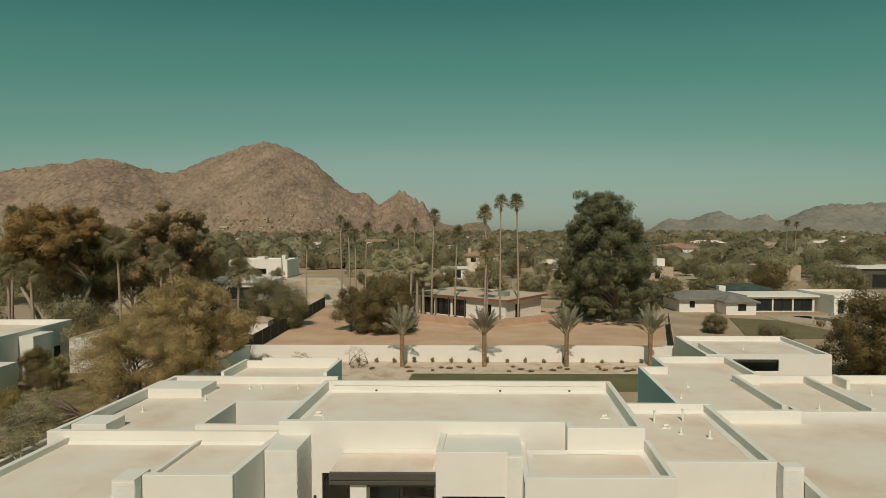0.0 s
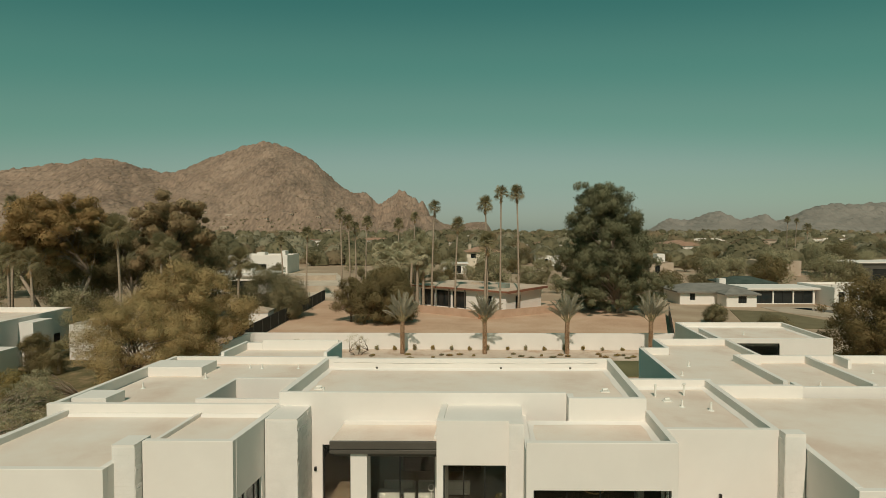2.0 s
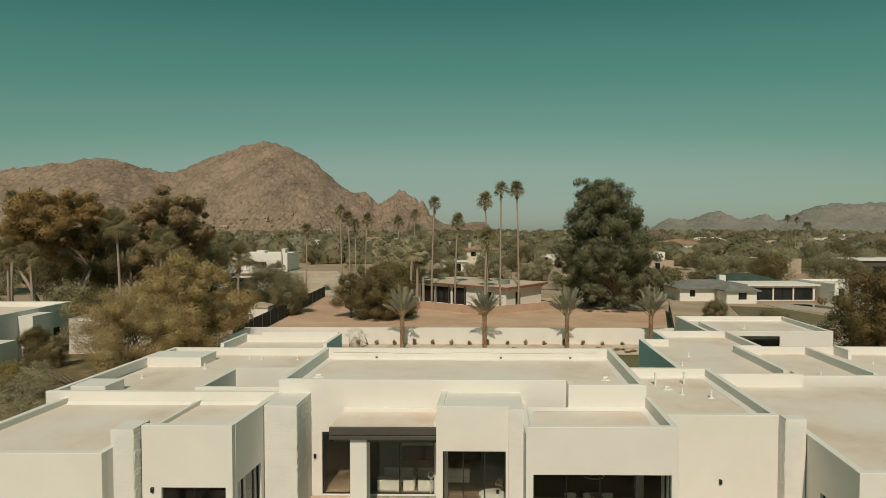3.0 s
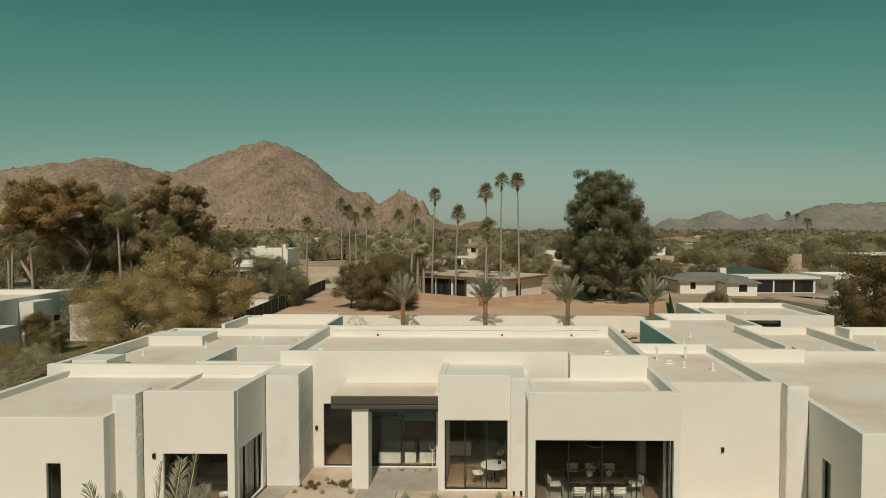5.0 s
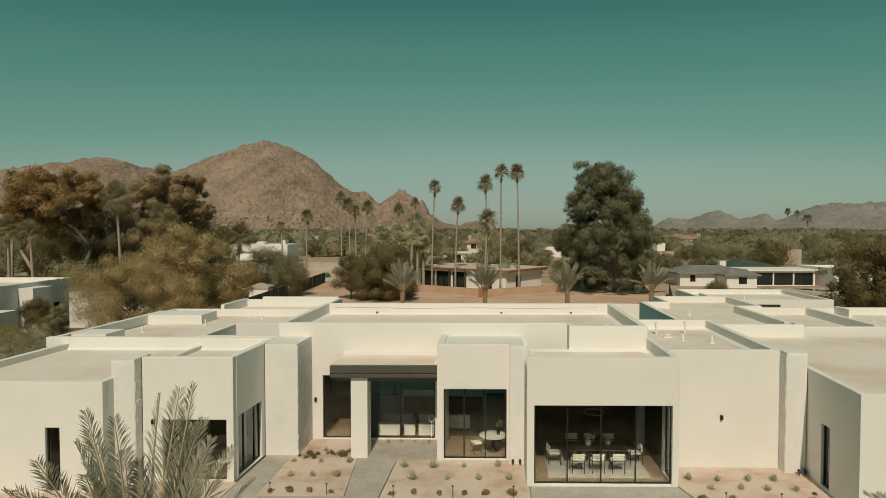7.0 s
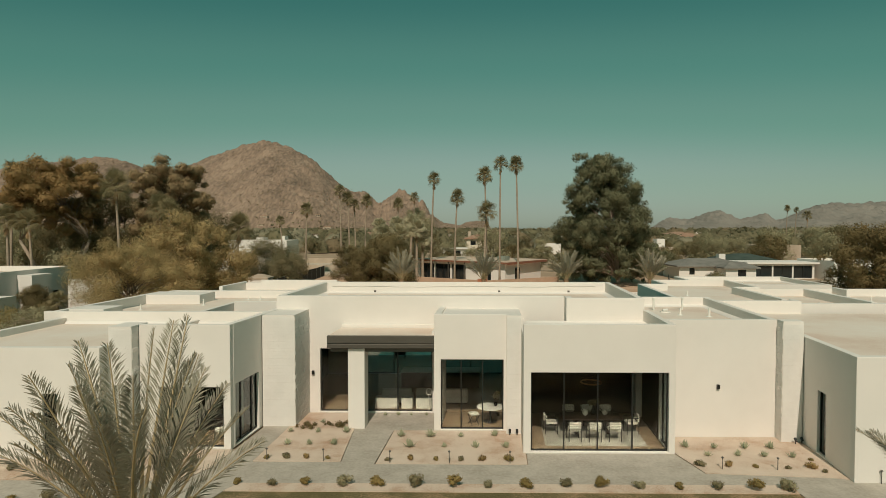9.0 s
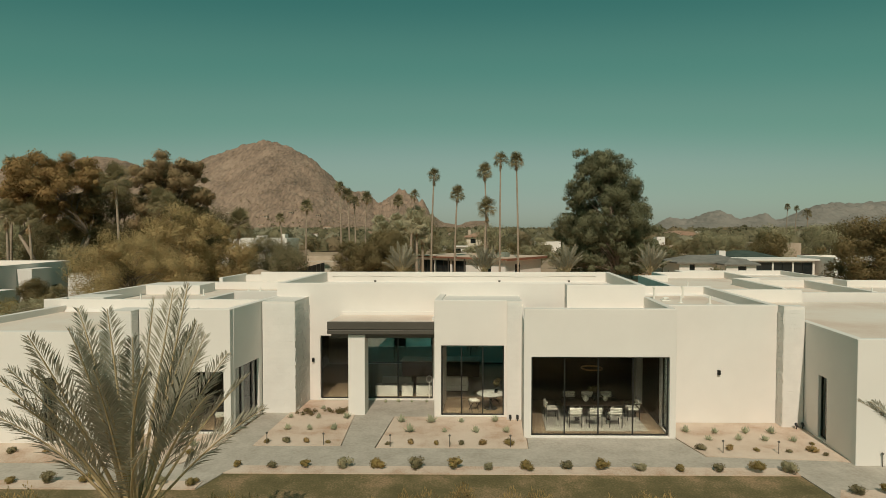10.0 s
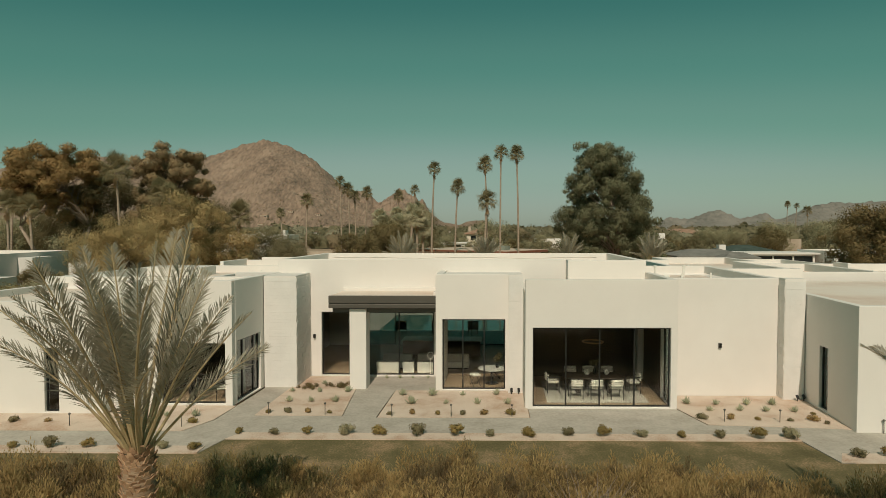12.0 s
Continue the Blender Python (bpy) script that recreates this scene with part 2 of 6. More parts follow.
bm = bmesh.new()
RINGS = [0, 40, 90, 160, 300, 600, 1200, 2400, 4200]
ring_verts = []
for r in RINGS[1:]:
    ring_verts.append([bm.verts.new((r * math.cos(a), r * math.sin(a), -0.06)) for a in [2 * math.pi * i / 48 for i in range(48)]])
centre = bm.verts.new((0, 0, -0.06))
for i in range(48):
    bm.faces.new((centre, ring_verts[0][i], ring_verts[0][(i + 1) % 48]))
    for p, q in zip(ring_verts, ring_verts[1:]):
        bm.faces.new((p[i], q[i], q[(i + 1) % 48], p[(i + 1) % 48]))
single("ground", bm, SAND, "dry sandy desert valley floor", "ground", kind="structure")

sheet("lawn", [(-22, 7), (22, 7), (22, 14.5), (10.2, 14.5), (10.0, 16.0), (-5.7, 16.0), (-5.95, 14.95), (-22, 14.95)], 0.0, LAWN, "thin winter lawn with bare patches", category="lawn")
bm = bmesh.new()
for c in ([(-22, 14.95), (-5.95, 14.95), (-5.98, 15.45), (-22, 15.45)], [(-5.7, 16.0), (10.0, 16.0), (10.02, 16.5), (-5.45, 16.5)], [(10.2, 14.5), (22, 14.5), (22, 15.1), (10.55, 15.1)]):
    top = [bm.verts.new(W(a, b, 0.03)) for a, b in c]
    low = [bm.verts.new(W(a, b, -0.25)) for a, b in c]
    bm.faces.new(top)
    for i in range(4):
        bm.faces.new((top[i], low[i], low[(i + 1) % 4], top[(i + 1) % 4]))
bmesh.ops.recalc_face_normals(bm, faces=bm.faces)
single("planting_strip", bm, GRAVEL, "pale gravel planting strip along the lawn", "planting strip", kind="structure")
sheet("path", [(-22, 15.46), (-5.97, 15.46), (-5.94, 14.96), (-5.69, 16.01), (-5.44, 16.51), (10.03, 16.51), (10.01, 16.0), (10.21, 14.5), (10.54, 14.5), (10.54, 15.11), (22, 15.11), (22, 16.6), (12.9, 16.6), (11.6, 17.0), (7.9, 17.3), (7.45, 18.84),
               (2.75, 18.84), (2.75, 17.9), (-1.95, 17.9), (-1.88, 20.95), (-0.45, 20.95), (-0.45, 23.0), (-3.5, 23.0), (-3.0, 18.05), (-5.75, 18.05), (-5.75, 21.4), (-6.65, 21.4), (-6.75, 17.6), (-7.2, 16.6), (-22, 16.6)],
      0.02, PAVER, "grey paver garden path", category="path")
BEDS = [[(-16, 16.62), (-7.22, 16.62), (-6.77, 17.62), (-6.72, 19.03), (-9.8, 19.03), (-10.3, 18.25), (-16, 18.25)],
        [(-5.73, 18.07), (-3.02, 18.07), (-3.5, 22.98), (-5.73, 22.98)],
        [(-1.9, 17.92), (2.72, 17.92), (2.7, 20.94), (-1.85, 20.94)],
        [(7.5, 18.85), (7.92, 17.32), (11.62, 17.02), (12.15, 16.8), (12.0, 20.38), (7.5, 20.38)]]
for c in BEDS:
    sheet("gravel_bed", c, 0.035, GRAVEL, "raked tan gravel bed with rusty stains", category="gravel bed")
sheet("side_garden", [(-70, 20), (-21.3, 20), (-25, 53), (-34, 62), (-70, 62)], 0.0, LAWN, "dull dry garden ground beside the house", spot=G, category="ground")
sheet("back_lawn", [(-10, 44.5), (14, 44.5), (14, 49.8), (-5.3, 49.8), (-5.3, 46), (-10, 46)], 0.01, GREEN_LAWN, "mown green back lawn", category="lawn")
sheet("back_gravel", [(-21, 40), (-10.1, 40), (-10.1, 46.1), (-5.4, 46.1), (-5.4, 49.9), (14.1, 49.9), (17.5, 49.9), (17.5, 54.35), (-21, 54.35)], 0.0, GRAVEL, "tan gravel strip beside the garden wall", category="gravel bed")
sheet("bare_lot", [(-25, 54.64), (19, 54.64), (23.5, 74), (24, 92), (-25, 92)], 0.0, RED_SAND, "bare reddish sand of the empty lot", category="ground")
sheet("patio", [(-7, 29.3), (10, 29.3), (10, 44.4), (-7, 44.4)], -0.02, PAVER, "grey paved patio behind the house", category="patio")
sheet("pool", [(-5, 34), (8.5, 34), (8.5, 40), (-5, 40)], 0.0, WATER, "still turquoise swimming pool", category="water")

# ---- the house ----
house = thing("modern_house", W(0, 24, 0), "low white stucco house with flat roofs and painted brick piers", "house")
T = 0.24


def flashing(u0, u1, v0, v1, z, roof):
    """The white membrane turned up against the parapets, with an uneven edge on the roof."""
    rng = random.Random(int(u0 * 31 + v0 * 7))
    bm = bmesh.new()
    outer, inner = [], []
    corners = [(u0, v0, 1, 1), (u1, v0, -1, 1), (u1, v1, -1, -1), (u0, v1, 1, -1)]
    for (a, b, sa, sb), (c, d, sc, sd) in zip(corners, corners[1:] + corners[:1]):
        n = max(2, int((abs(c - a) + abs(d - b)) / 0.7))
        for i in range(n):
            k = i / n
            w = 0.20 + rng.uniform(-0.03, 0.05)
            outer.append(bm.verts.new(W(a + (c - a) * k, b + (d - b) * k, z + 0.09)))
            ia, ib, ic, id_ = a + sa * w, b + sb * w, c + sc * w, d + sd * w
            inner.append(bm.verts.new(W(ia + (ic - ia) * k, ib + (id_ - ib) * k, z + 0.008)))
    n = len(outer)
    for i in range(n):
        j = (i + 1) % n
        bm.faces.new((outer[i], outer[j], inner[j], inner[i]))
    bmesh.ops.recalc_face_normals(bm, faces=bm.faces)
    for f in bm.faces:
        if f.normal.z < 0:
            f.normal_flip()
    return part("flashing", bm, STUCCO, roof, "white membrane turned up at the parapet", smooth=True)


def slab(u0, u1, v0, v1, z, name="roof", material=None, thick=0.18, label="flat roof with a sandy weathered coating", edged=False):
    bm = bmesh.new()
    hbox(bm, u0, u1, v0, v1, z - thick, z)
    made = part(name, bm, material or ROOF, house, label)
    if edged:
        flashing(u0, u1, v0, v1, z, made)
    return made


def hwall(*a, **k):
    return wall(house, *a, **k)


def solid_part(name, u0, u1, v0, v1, z0, z1, material=None, label="", bevel=0.018):
    bm = bmesh.new()
    hbox(bm, u0, u1, v0, v1, z0, z1)
    return part(name, bm, material or STUCCO, house, label, bevel=bevel)


# low wing with the slit window
SLIT = (-12.32, -11.87, 0.08, 2.08)
hwall("u", 18.15, 18.15 + T, -16.0, -10.5, 0, 3.52, [SLIT])
window(house, "u", 18.27, *SLIT, [])
hwall("v", -10.5 - T, -10.5, 18.15 + T, 19.29, 0, 3.52)
hwall("v", -16.0, -16.0 + T, 18.15 + T, 24.0, 0, 3.60)
slab(-10.5 - T, -6.9, 19.29, 24.0, 3.36)
slab(-16.0 + T, -10.5 - T, 18.15 + T, 24.0, 3.36)
bm = bmesh.new()
for a, b in ((-15.7, -10.46), (-10.28, -7.02)):
    solid(bm, [W(u, v, z) for z, d in ((3.355, .0), (3.47, .10)) for u, v in ((a, 23.78 + d), (b, 23.78 + d), (b, 23.995), (a, 23.995))])
part("flashing", bm, STUCCO, house, "white membrane turned up at the parapet", bevel=.02)
solid_part("kerb", -10.45, -10.3, 19.3, 24.0, 3.36, 3.52)
# study with the corner glazing
LWIN = (-9.17, -7.08, 0.08, 2.06)
hwall("u", 19.05, 19.05 + T, -9.8, -6.845, 0, 4.10, [LWIN])
window(house, "u", 19.18, *LWIN, [-8.14])
SIDE = (19.40, 21.15, 0.06, 2.08)
hwall("v", -6.87 - T, -6.87, 19.05 + T, 23.9, 0, 4.10, [SIDE], lean=.045)
window(house, "v", -6.99, *SIDE, [19.95, 20.75], lean=.045)
hwall("v", -10.0, -9.8, 19.62, 24.0, 0, 3.17)
# rear left range with the light well
hwall("u", 24.0, 24.0 + T, -16.7, -6.8, 0, 3.84)
hwall("v", -16.7, -16.7 + T, 24.0 + T, 30.7, 0, 3.80)
solid_part("plinth", -16.4, -14.9, 25.0, 26.3, 3.3, 3.80)
solid_part("plinth", -16.75, -13.65, 30.7, 32.4, 0, 3.80)
slab(-16.4, -11.3, 24.0 + T, 33.6, 3.32)
slab(-11.3, -6.85, 24.0 + T, 25.4, 3.32)
slab(-11.3, -6.85, 29.2, 33.6, 3.32)
hwall("u", 25.4, 25.6, -11.3, -6.85, 2.0, 3.66)
hwall("u", 29.0, 29.2, -11.1, -6.85, 0, 3.66)
hwall("v", -11.3, -11.1, 25.6, 29.2, 0, 3.60)
hwall("v", -16.75, -16.5, 32.4, 33.6, 0, 3.72)
hwall("u", 33.6, 33.6 + T, -16.75, -7.3, 0, 3.72)
slab(-13.9, -8.2, 33.6 + T, 37.0, 3.45)
hwall("v", -14.1, -13.9, 33.6 + T, 37.2, 0, 3.95)
hwall("v", -8.2, -8.0, 33.6 + T, 37.2, 0, 3.95)
hwall("u", 37.0, 37.2, -13.9, -12.95, 0, 3.88)
hwall("u", 37.0, 37.2, -12.95, -8.2, 0, 4.05)
# great room
HW, DOOR = (-5.11, -4.01, 0.06, 2.54), (-3.33, -0.72, 0.06, 2.54)
hwall("u", 23.05, 23.05 + T, -6.8, 4.4, 0, 4.60, [HW, DOOR, (-0.2, 2.1, 0, 2.8), (2.7, 4.25, 0, 2.9)])
window(house, "u", 23.17, *HW, [])
window(house, "u", 23.17, *DOOR, [-2.09])
hwall("u", 22.35, 22.35 + T, 4.4, 7.33, 3.0, 4.60)
hwall("v", 4.4, 4.4 + T, 22.59, 23.05, 3.0, 4.60)
hwall("v", 7.33 - T, 7.33, 22.59, 29.2, 0, 4.60)
hwall("v", -6.8, -6.8 + T, 23.05 + T, 29.2, 0, 4.60)
REAR = (-5.2, 6.2, 0.06, 2.6)
hwall("u", 29.2, 29.2 + T, -6.8, 7.33, 0, 4.60, [REAR])
window(house, "u", 29.32, *REAR, [-3.3, -1.4, 0.5, 2.4, 4.3])
slab(-6.56, 7.09, 23.29, 29.2, 4.05, edged=True)
for u in (-4.2, 1.9, 5.3):
    solid_part("scupper", u - .05, u + .05, 29.14, 29.2, 4.10, 4.20, METAL, "small dark roof drain outlet", .004)
# a thin tube stands in for the wavy fold in the parapet's membrane
bm = bmesh.new()
tube(bm, [W(-6.3 + i * .43, 29.185, 4.40 + .02 * math.sin(i * .5) + .008 * math.sin(i * 2.3)) for i in range(31)], [.018] * 31, 6)
part("cable", bm, STUCCO, house, "faint wavy fold of the white membrane along the parapet", smooth=True)
slab(4.64, 7.09, 22.59, 23.29, 4.05)
# entrance canopy and post
bm = bmesh.new()
hbox(bm, -4.26, -0.44, 21.0, 21.12, 3.13, 3.40)
hbox(bm, -4.26, -0.44, 21.035, 21.12, 3.10, 3.13)
hbox(bm, -4.26, -0.44, 21.0, 21.12, 2.96, 3.10)
hbox(bm, -4.26, -4.14, 21.12, 23.05, 2.98, 3.27)
part("fascia", bm, METAL, house, "dark bronze metal canopy fascia", bevel=0.01)
solid_part("beam", -4.18, -0.44, 21.25, 21.4, 2.78, 2.98, METAL, "dark metal canopy beam", 0.006)
slab(-4.26, -0.44, 21.12, 23.05, 3.375, "canopy_roof", thick=0.1)
bm = bmesh.new()
hbox(bm, -4.22, -0.5, 22.9, 23.04, 3.375, 3.52)
hbox(bm, -0.56, -0.445, 21.3, 22.9, 3.375, 3.50)
part("flashing", bm, STUCCO, house, "white membrane upstand behind the canopy", bevel=.02)
slab(-4.14, -0.44, 21.4, 23.05, 2.97, "soffit", METAL, 0.05, "dark metal soffit")
solid_part("post", -3.55, -2.95, 21.15, 21.75, 0, 2.92, label="square white stucco post")
# breakfast room
EWIN = (-0.2, 2.03, 0.06, 2.57)
hwall("u", 20.97, 20.97 + T, -0.44, 2.14, 0, 4.18, [EWIN])
window(house, "u", 21.1, *EWIN, [0.52, 1.28])
hwall("v", -0.44, -0.44 + T, 20.97 + T, 23.05, 0, 4.18)
hwall("v", 2.14 - T + 0.5, 2.64, 21.2, 23.05, 0, 3.98)
slab(-0.2, 2.64, 21.21, 23.05, 4.12, material=STUCCO, thick=.12, label="flat roof under a clean white membrane")
# dining room
DWIN, DSIDE = (2.88, 7.27, 0.06, 2.62), (19.2, 19.95, 0.06, 2.62)
hwall("u", 18.85, 18.85 + T, 2.64, 7.48, 0, 4.16, [DWIN])
window(house, "u", 19.02, *DWIN, [3.95, 5.03, 6.14])
hwall("v", 2.64, 2.64 + 0.2, 18.85 + T, 23.05, 0, 3.74)
hwall("v", 7.48 - 0.2, 7.48, 18.85 + T, 22.35, 0, 4.16, [DSIDE])
window(house, "v", 7.38, *DSIDE, [])
slab(2.84, 7.28, 19.09, 22.35, 3.66, edged=True)
# blank bay and right-hand roofs
hwall("u", 20.4, 20.4 + T, 7.48, 11.42, 0, 4.09)
hwall("v", 11.42 - T, 11.42, 20.4 + T, 27.2, 0, 4.09)
hwall("u", 27.2, 27.2 + T, 7.33, 11.5, 0, 4.10)
slab(7.33, 11.42 - T, 20.64, 27.2, 3.68, edged=True)
RSLIT = (18.4, 18.95, 0.08, 2.06)
hwall("v", 11.99, 11.99 + T, 16.7 + T, 20.4, 0, 3.60, [RSLIT], lean=0.06)
window(house, "v", 12.11, *RSLIT, [], lean=0.06)
hwall("u", 16.7, 16.7 + T, 11.88, 24, 0, 3.60)
hwall("u", 20.4, 20.4 + T, 11.5, 12.44, 0, 3.55)
slab(12.2, 24, 16.94, 20.4, 3.46)
slab(12.44, 24, 20.4, 20.64, 3.46)
slab(11.5, 24, 20.64, 26.5, 3.46)
hwall("u", 26.5, 26.5 + T, 11.5, 15.3, 0, 4.02)
hwall("u", 26.9, 26.9 + T, 15.3, 25, 0, 3.85)
hwall("v", 15.3 - T, 15.3, 26.5 + T, 27.2, 0, 4.02)
solid_part("kerb", 19.6, 19.9, 25.3, 26.9, 3.46, 3.85)
# bedroom wing
hwall("v", 10.1, 10.1 + T, 27.44, 35.0, 0, 4.0)
hwall("u", 35.0, 35.0 + T, 10.1, 11.8, 0, 4.0)
hwall("v", 11.65, 11.65 + T, 35.24, 37.9, 0, 4.0)
hwall("u", 37.9, 37.9 + T, 11.65, 16.4, 0, 4.0)
hwall("v", 16.4 - T, 16.4, 33.4, 37.9, 0, 4.0)
hwall("u", 33.2, 33.4, 15.1, 16.4, 0, 4.0)
hwall("v", 15.1 - T, 15.1, 27.44, 33.3, 0, 4.0)
slab(10.34, 14.86, 27.44, 35.0, 3.62)
slab(11.89, 16.16, 35.0, 37.9, 3.62)
slab(14.86, 16.16, 33.4, 35.0, 3.62)
slab(15.1, 26, 27.14, 33.6, 3.45)
hwall("u", 33.6, 33.6 + T, 16.4, 27, 0, 3.85)
hwall("v", 19.0, 19.0 + T, 27.5, 33.6, 3.45, 3.85)
hwall("v", 20.6, 20.8, 32.2, 33.6, 3.45, 3.95)
# far pavilion
# frame and pane are added here in place of a shaded recess
FAR_RECESS = (18.3, 21.5, 2.15, 3.0)
hwall("u", 41.8, 41.8 + T, 16.4, 25.2, 0, 3.35, [FAR_RECESS])
window(house, "u", 41.95, *FAR_RECESS, [])
hwall("v", 16.4, 16.4 + T, 42.04, 49, 0, 3.35)
hwall("v", 25.2 - T, 25.2, 42.04, 49, 0, 3.35)
hwall("u", 49, 49 + T, 16.4, 25.2, 0, 3.35)
slab(16.64, 24.96, 42.04, 49, 2.95, edged=True)
solid_part("kerb", 17.3, 17.6, 42.04, 46.2, 2.95, 3.35)
# floors and ceilings
for c, mat in (((-6.56, 7.09, 23.29, 29.2), OAK), ((2.84, 7.28, 19.09, 23.29), OAK), ((-0.2, 2.4, 21.21, 23.05), OAK), ((-9.76, -7.06, 19.29, 24.0), OAK)):
    slab(*c, 0.055, "indoor_floor", mat, 0.3, "pale oak plank floor")
for c in ((-6.56, 7.09, 23.29, 29.2), (2.84, 7.28, 19.09, 22.35), (-0.2, 2.4, 21.21, 23.05), (-9.8, -7.06, 19.29, 24.0)):
    slab(*c, 3.05, "indoor_ceiling", PLASTER, 0.1, "plain pale ceiling")


# ---- mountains ----
def ridge(name, material, peaks, near, far, x0, x1, nx, ny, label, seed, rough):
    """A mountain whose crest follows the peaks (bearing in degrees, height in degrees, fall to either side in degrees)."""
    noise.seed_set(seed)
    verts, faces = [], []
    for i in range(nx + 1):
        b = x0 + (x1 - x0) * i / nx
        crest = 0.0
        for pb, ph, wl, wr in peaks:
            crest += 1.03 * ph * math.exp(-((b - pb) / (wl if b < pb else wr)) ** 2)
        for j in range(ny + 1):
            s = j / ny * 1.25
            r = near + (far - near) * s
            rise = s ** 0.85 if s <= 1 else max(0, 1 - (s - 1) * 3.2)
            h = math.tan(radians(crest)) * far * rise
            p = Vector((math.sin(radians(b)) * r, math.cos(radians(b)) * r, 0))
            k = min(1, h / 60)
            gully = noise.multi_fractal(Vector((p.x / 210, p.y / 420, seed)), 0.9, 2.1, 6)
            h += k * rough * (1 + 1.5 * math.exp(-((b + 3.4) / 3.2) ** 2)) * ((gully - 1.0) * (24 if s < .9 else 16) + noise.fractal(p / 45, 0.8, 2.0, 5) * 10 + noise.fractal(p / 16, 0.9, 2.0, 4) * 4)
            verts.append((p.x, p.y, h - 3))
    for i in range(nx):
        for j in range(ny):
            a = i * (ny + 1) + j
            faces.append((a, a + ny + 1, a + ny + 2, a + 1))
    me = bpy.data.meshes.new(name)
    me.from_pydata(verts, [], faces)
    me.materials.append(material)
    me.shade_smooth()
    return tagged(new(name, me), label, "mountain", kind="structure")


mountain = ridge("mountain", ROCK, [(-35.92, 4.46, 11.72, 9.0), (-27.8, 3.78, 5.45, 5.72), (-21.66, 2.66, 3.19, 2.93), (-16.7, 7.03, 4.49, 7.98), (-12.29, 1.32, 5.72, 2.29), (-7.34, 1.32, 3.26, 0.7), (-3.63, 3.51, 2.4, 2.94), (3.95, 1.11, 2.6, 0.6)],
      1500, 2600, -50, 7, 460, 80, "bare brown rocky desert mountain with a humped crest", 3, 1.0)
# these hills look hazy only through their rock colour
ridge("far_hill", FAR_ROCK_HAZED, [(24.7, 1.81, 2.51, 2.05), (28.25, .97, 1.44, .73), (32.43, 2.13, 3.38, 5.64), (39.42, 1.97, 3.72, 4.49), (20.64, .95, 1.45, 1.41), (46, 1.8, 4, 6)],
      3000, 4000, 15, 54, 240, 40, "low rocky hills beyond the valley, haze put into their colour", 8, 1.0)


# ---- brick piers ----
def brick_mesh(length, depth, height, c):
    """One painted brick with softened edges, its middle at the origin."""
    bm = bmesh.new()
    for z, k in ((-height / 2, c), (-height / 2 + c, 0), (height / 2 - c, 0), (height / 2, c)):
        for x, y in ((-1, -1), (1, -1), (1, 1), (-1, 1)):
            bm.verts.new((x * (length / 2 - k), y * (depth / 2 - k), z))
    bm.verts.ensure_lookup_table()
    v = bm.verts
    bm.faces.new((v[3], v[2], v[1], v[0])), bm.faces.new((v[12], v[13], v[14], v[15]))
    for r in range(3):
        for i in range(4):
            j = (i + 1) % 4
            bm.faces.new((v[r * 4 + i], v[r * 4 + j], v[r * 4 + 4 + j], v[r * 4 + 4 + i]))
    return mesh_of("brick", bm, WHITE_BRICK)


BRICKS = {}


def brick_pier(u0, u1, v0, v1, z1, faces, pitch=0.125):
    """A pier of the house: a core with a skin of painted bricks on the faces that show (front, right, left)."""
    bm = bmesh.new()
    hbox(bm, u0 - .013, u1 + .013, v0 - .013, v1, 0, z1 - 0.01)
    pier = part("brick_pier", bm, STUCCO, house, "white painted slump brick pier")
    rng = random.Random(int(abs(u0) * 100))
    rows = int(z1 / pitch)
    for face in faces:
        a = W(u0, v0) if face != "right" else W(u1, v0)
        b = W(u1, v0) if face == "front" else (W(u1, v1) if face == "right" else W(u0, v1))
        run = b - a
        turn = math.atan2(run.y, run.x)
        n = max(1, round(run.length / (0.42 if face == "front" else 0.24)))
        step = run.length / n
        out = Matrix.Rotation(turn, 4, "Z") @ Vector((0, -1 if face != "left" else 1, 0))
        for r in range(rows):
            cut = 0.5 if r % 2 else 0.0
            spans = [(k + cut) for k in range(-1, n + 1)]
            for s in spans:
                lo, hi = max(0, s * step), min(run.length, (s + 1) * step)
                if hi - lo < 0.05:
                    continue
                soft = face == "front"
                key = (round(hi - lo - (0.0015 if soft else 0.006), 3), soft)
                if key not in BRICKS:
                    BRICKS[key] = brick_mesh(key[0], 0.10, pitch * S - (0.001 if soft else 0.010), 0.0015 if soft else 0.006)
                ob = new("brick", BRICKS[key])
                ob.parent = pier
                mid = a + run.normalized() * (lo + hi) / 2 + out * (rng.uniform(-1, 1) * (0.0006 if face == "front" else 0.013) - 0.022)
                ob.matrix_local = pose(mid.x, mid.y, (r + 0.5) * pitch * S, 0, 0, math.degrees(turn) + rng.uniform(-1, 1) * (0.05 if face == "front" else 1.0))


# ---- plants ----
def leaf_mesh(name, quads, out, material, soft=0.75):
    """Loose leaf blades as one mesh; each blade takes most of its shading from the rounded clump that it belongs to."""
    face = np.cross(quads[:, 1] - quads[:, 0], quads[:, 3] - quads[:, 0])
    face /= np.linalg.norm(face, axis=1)[:, None] + 1e-9
    turned_in = (face * out).sum(1) < 0
    quads[turned_in] = quads[turned_in][:, ::-1]
    face[turned_in] *= -1
    nor = out * soft + face * (1 - soft)
    nor /= np.linalg.norm(nor, axis=1)[:, None] + 1e-9
    n = len(quads)
    me = bpy.data.meshes.new(name)
    me.from_pydata(quads.reshape(-1, 3).tolist(), [], np.arange(n * 4).reshape(-1, 4).tolist())
    me.materials.append(material)
    me.shade_smooth()
    me.normals_split_custom_set_from_vertices(np.repeat(nor, 4, 0).tolist())
    return me


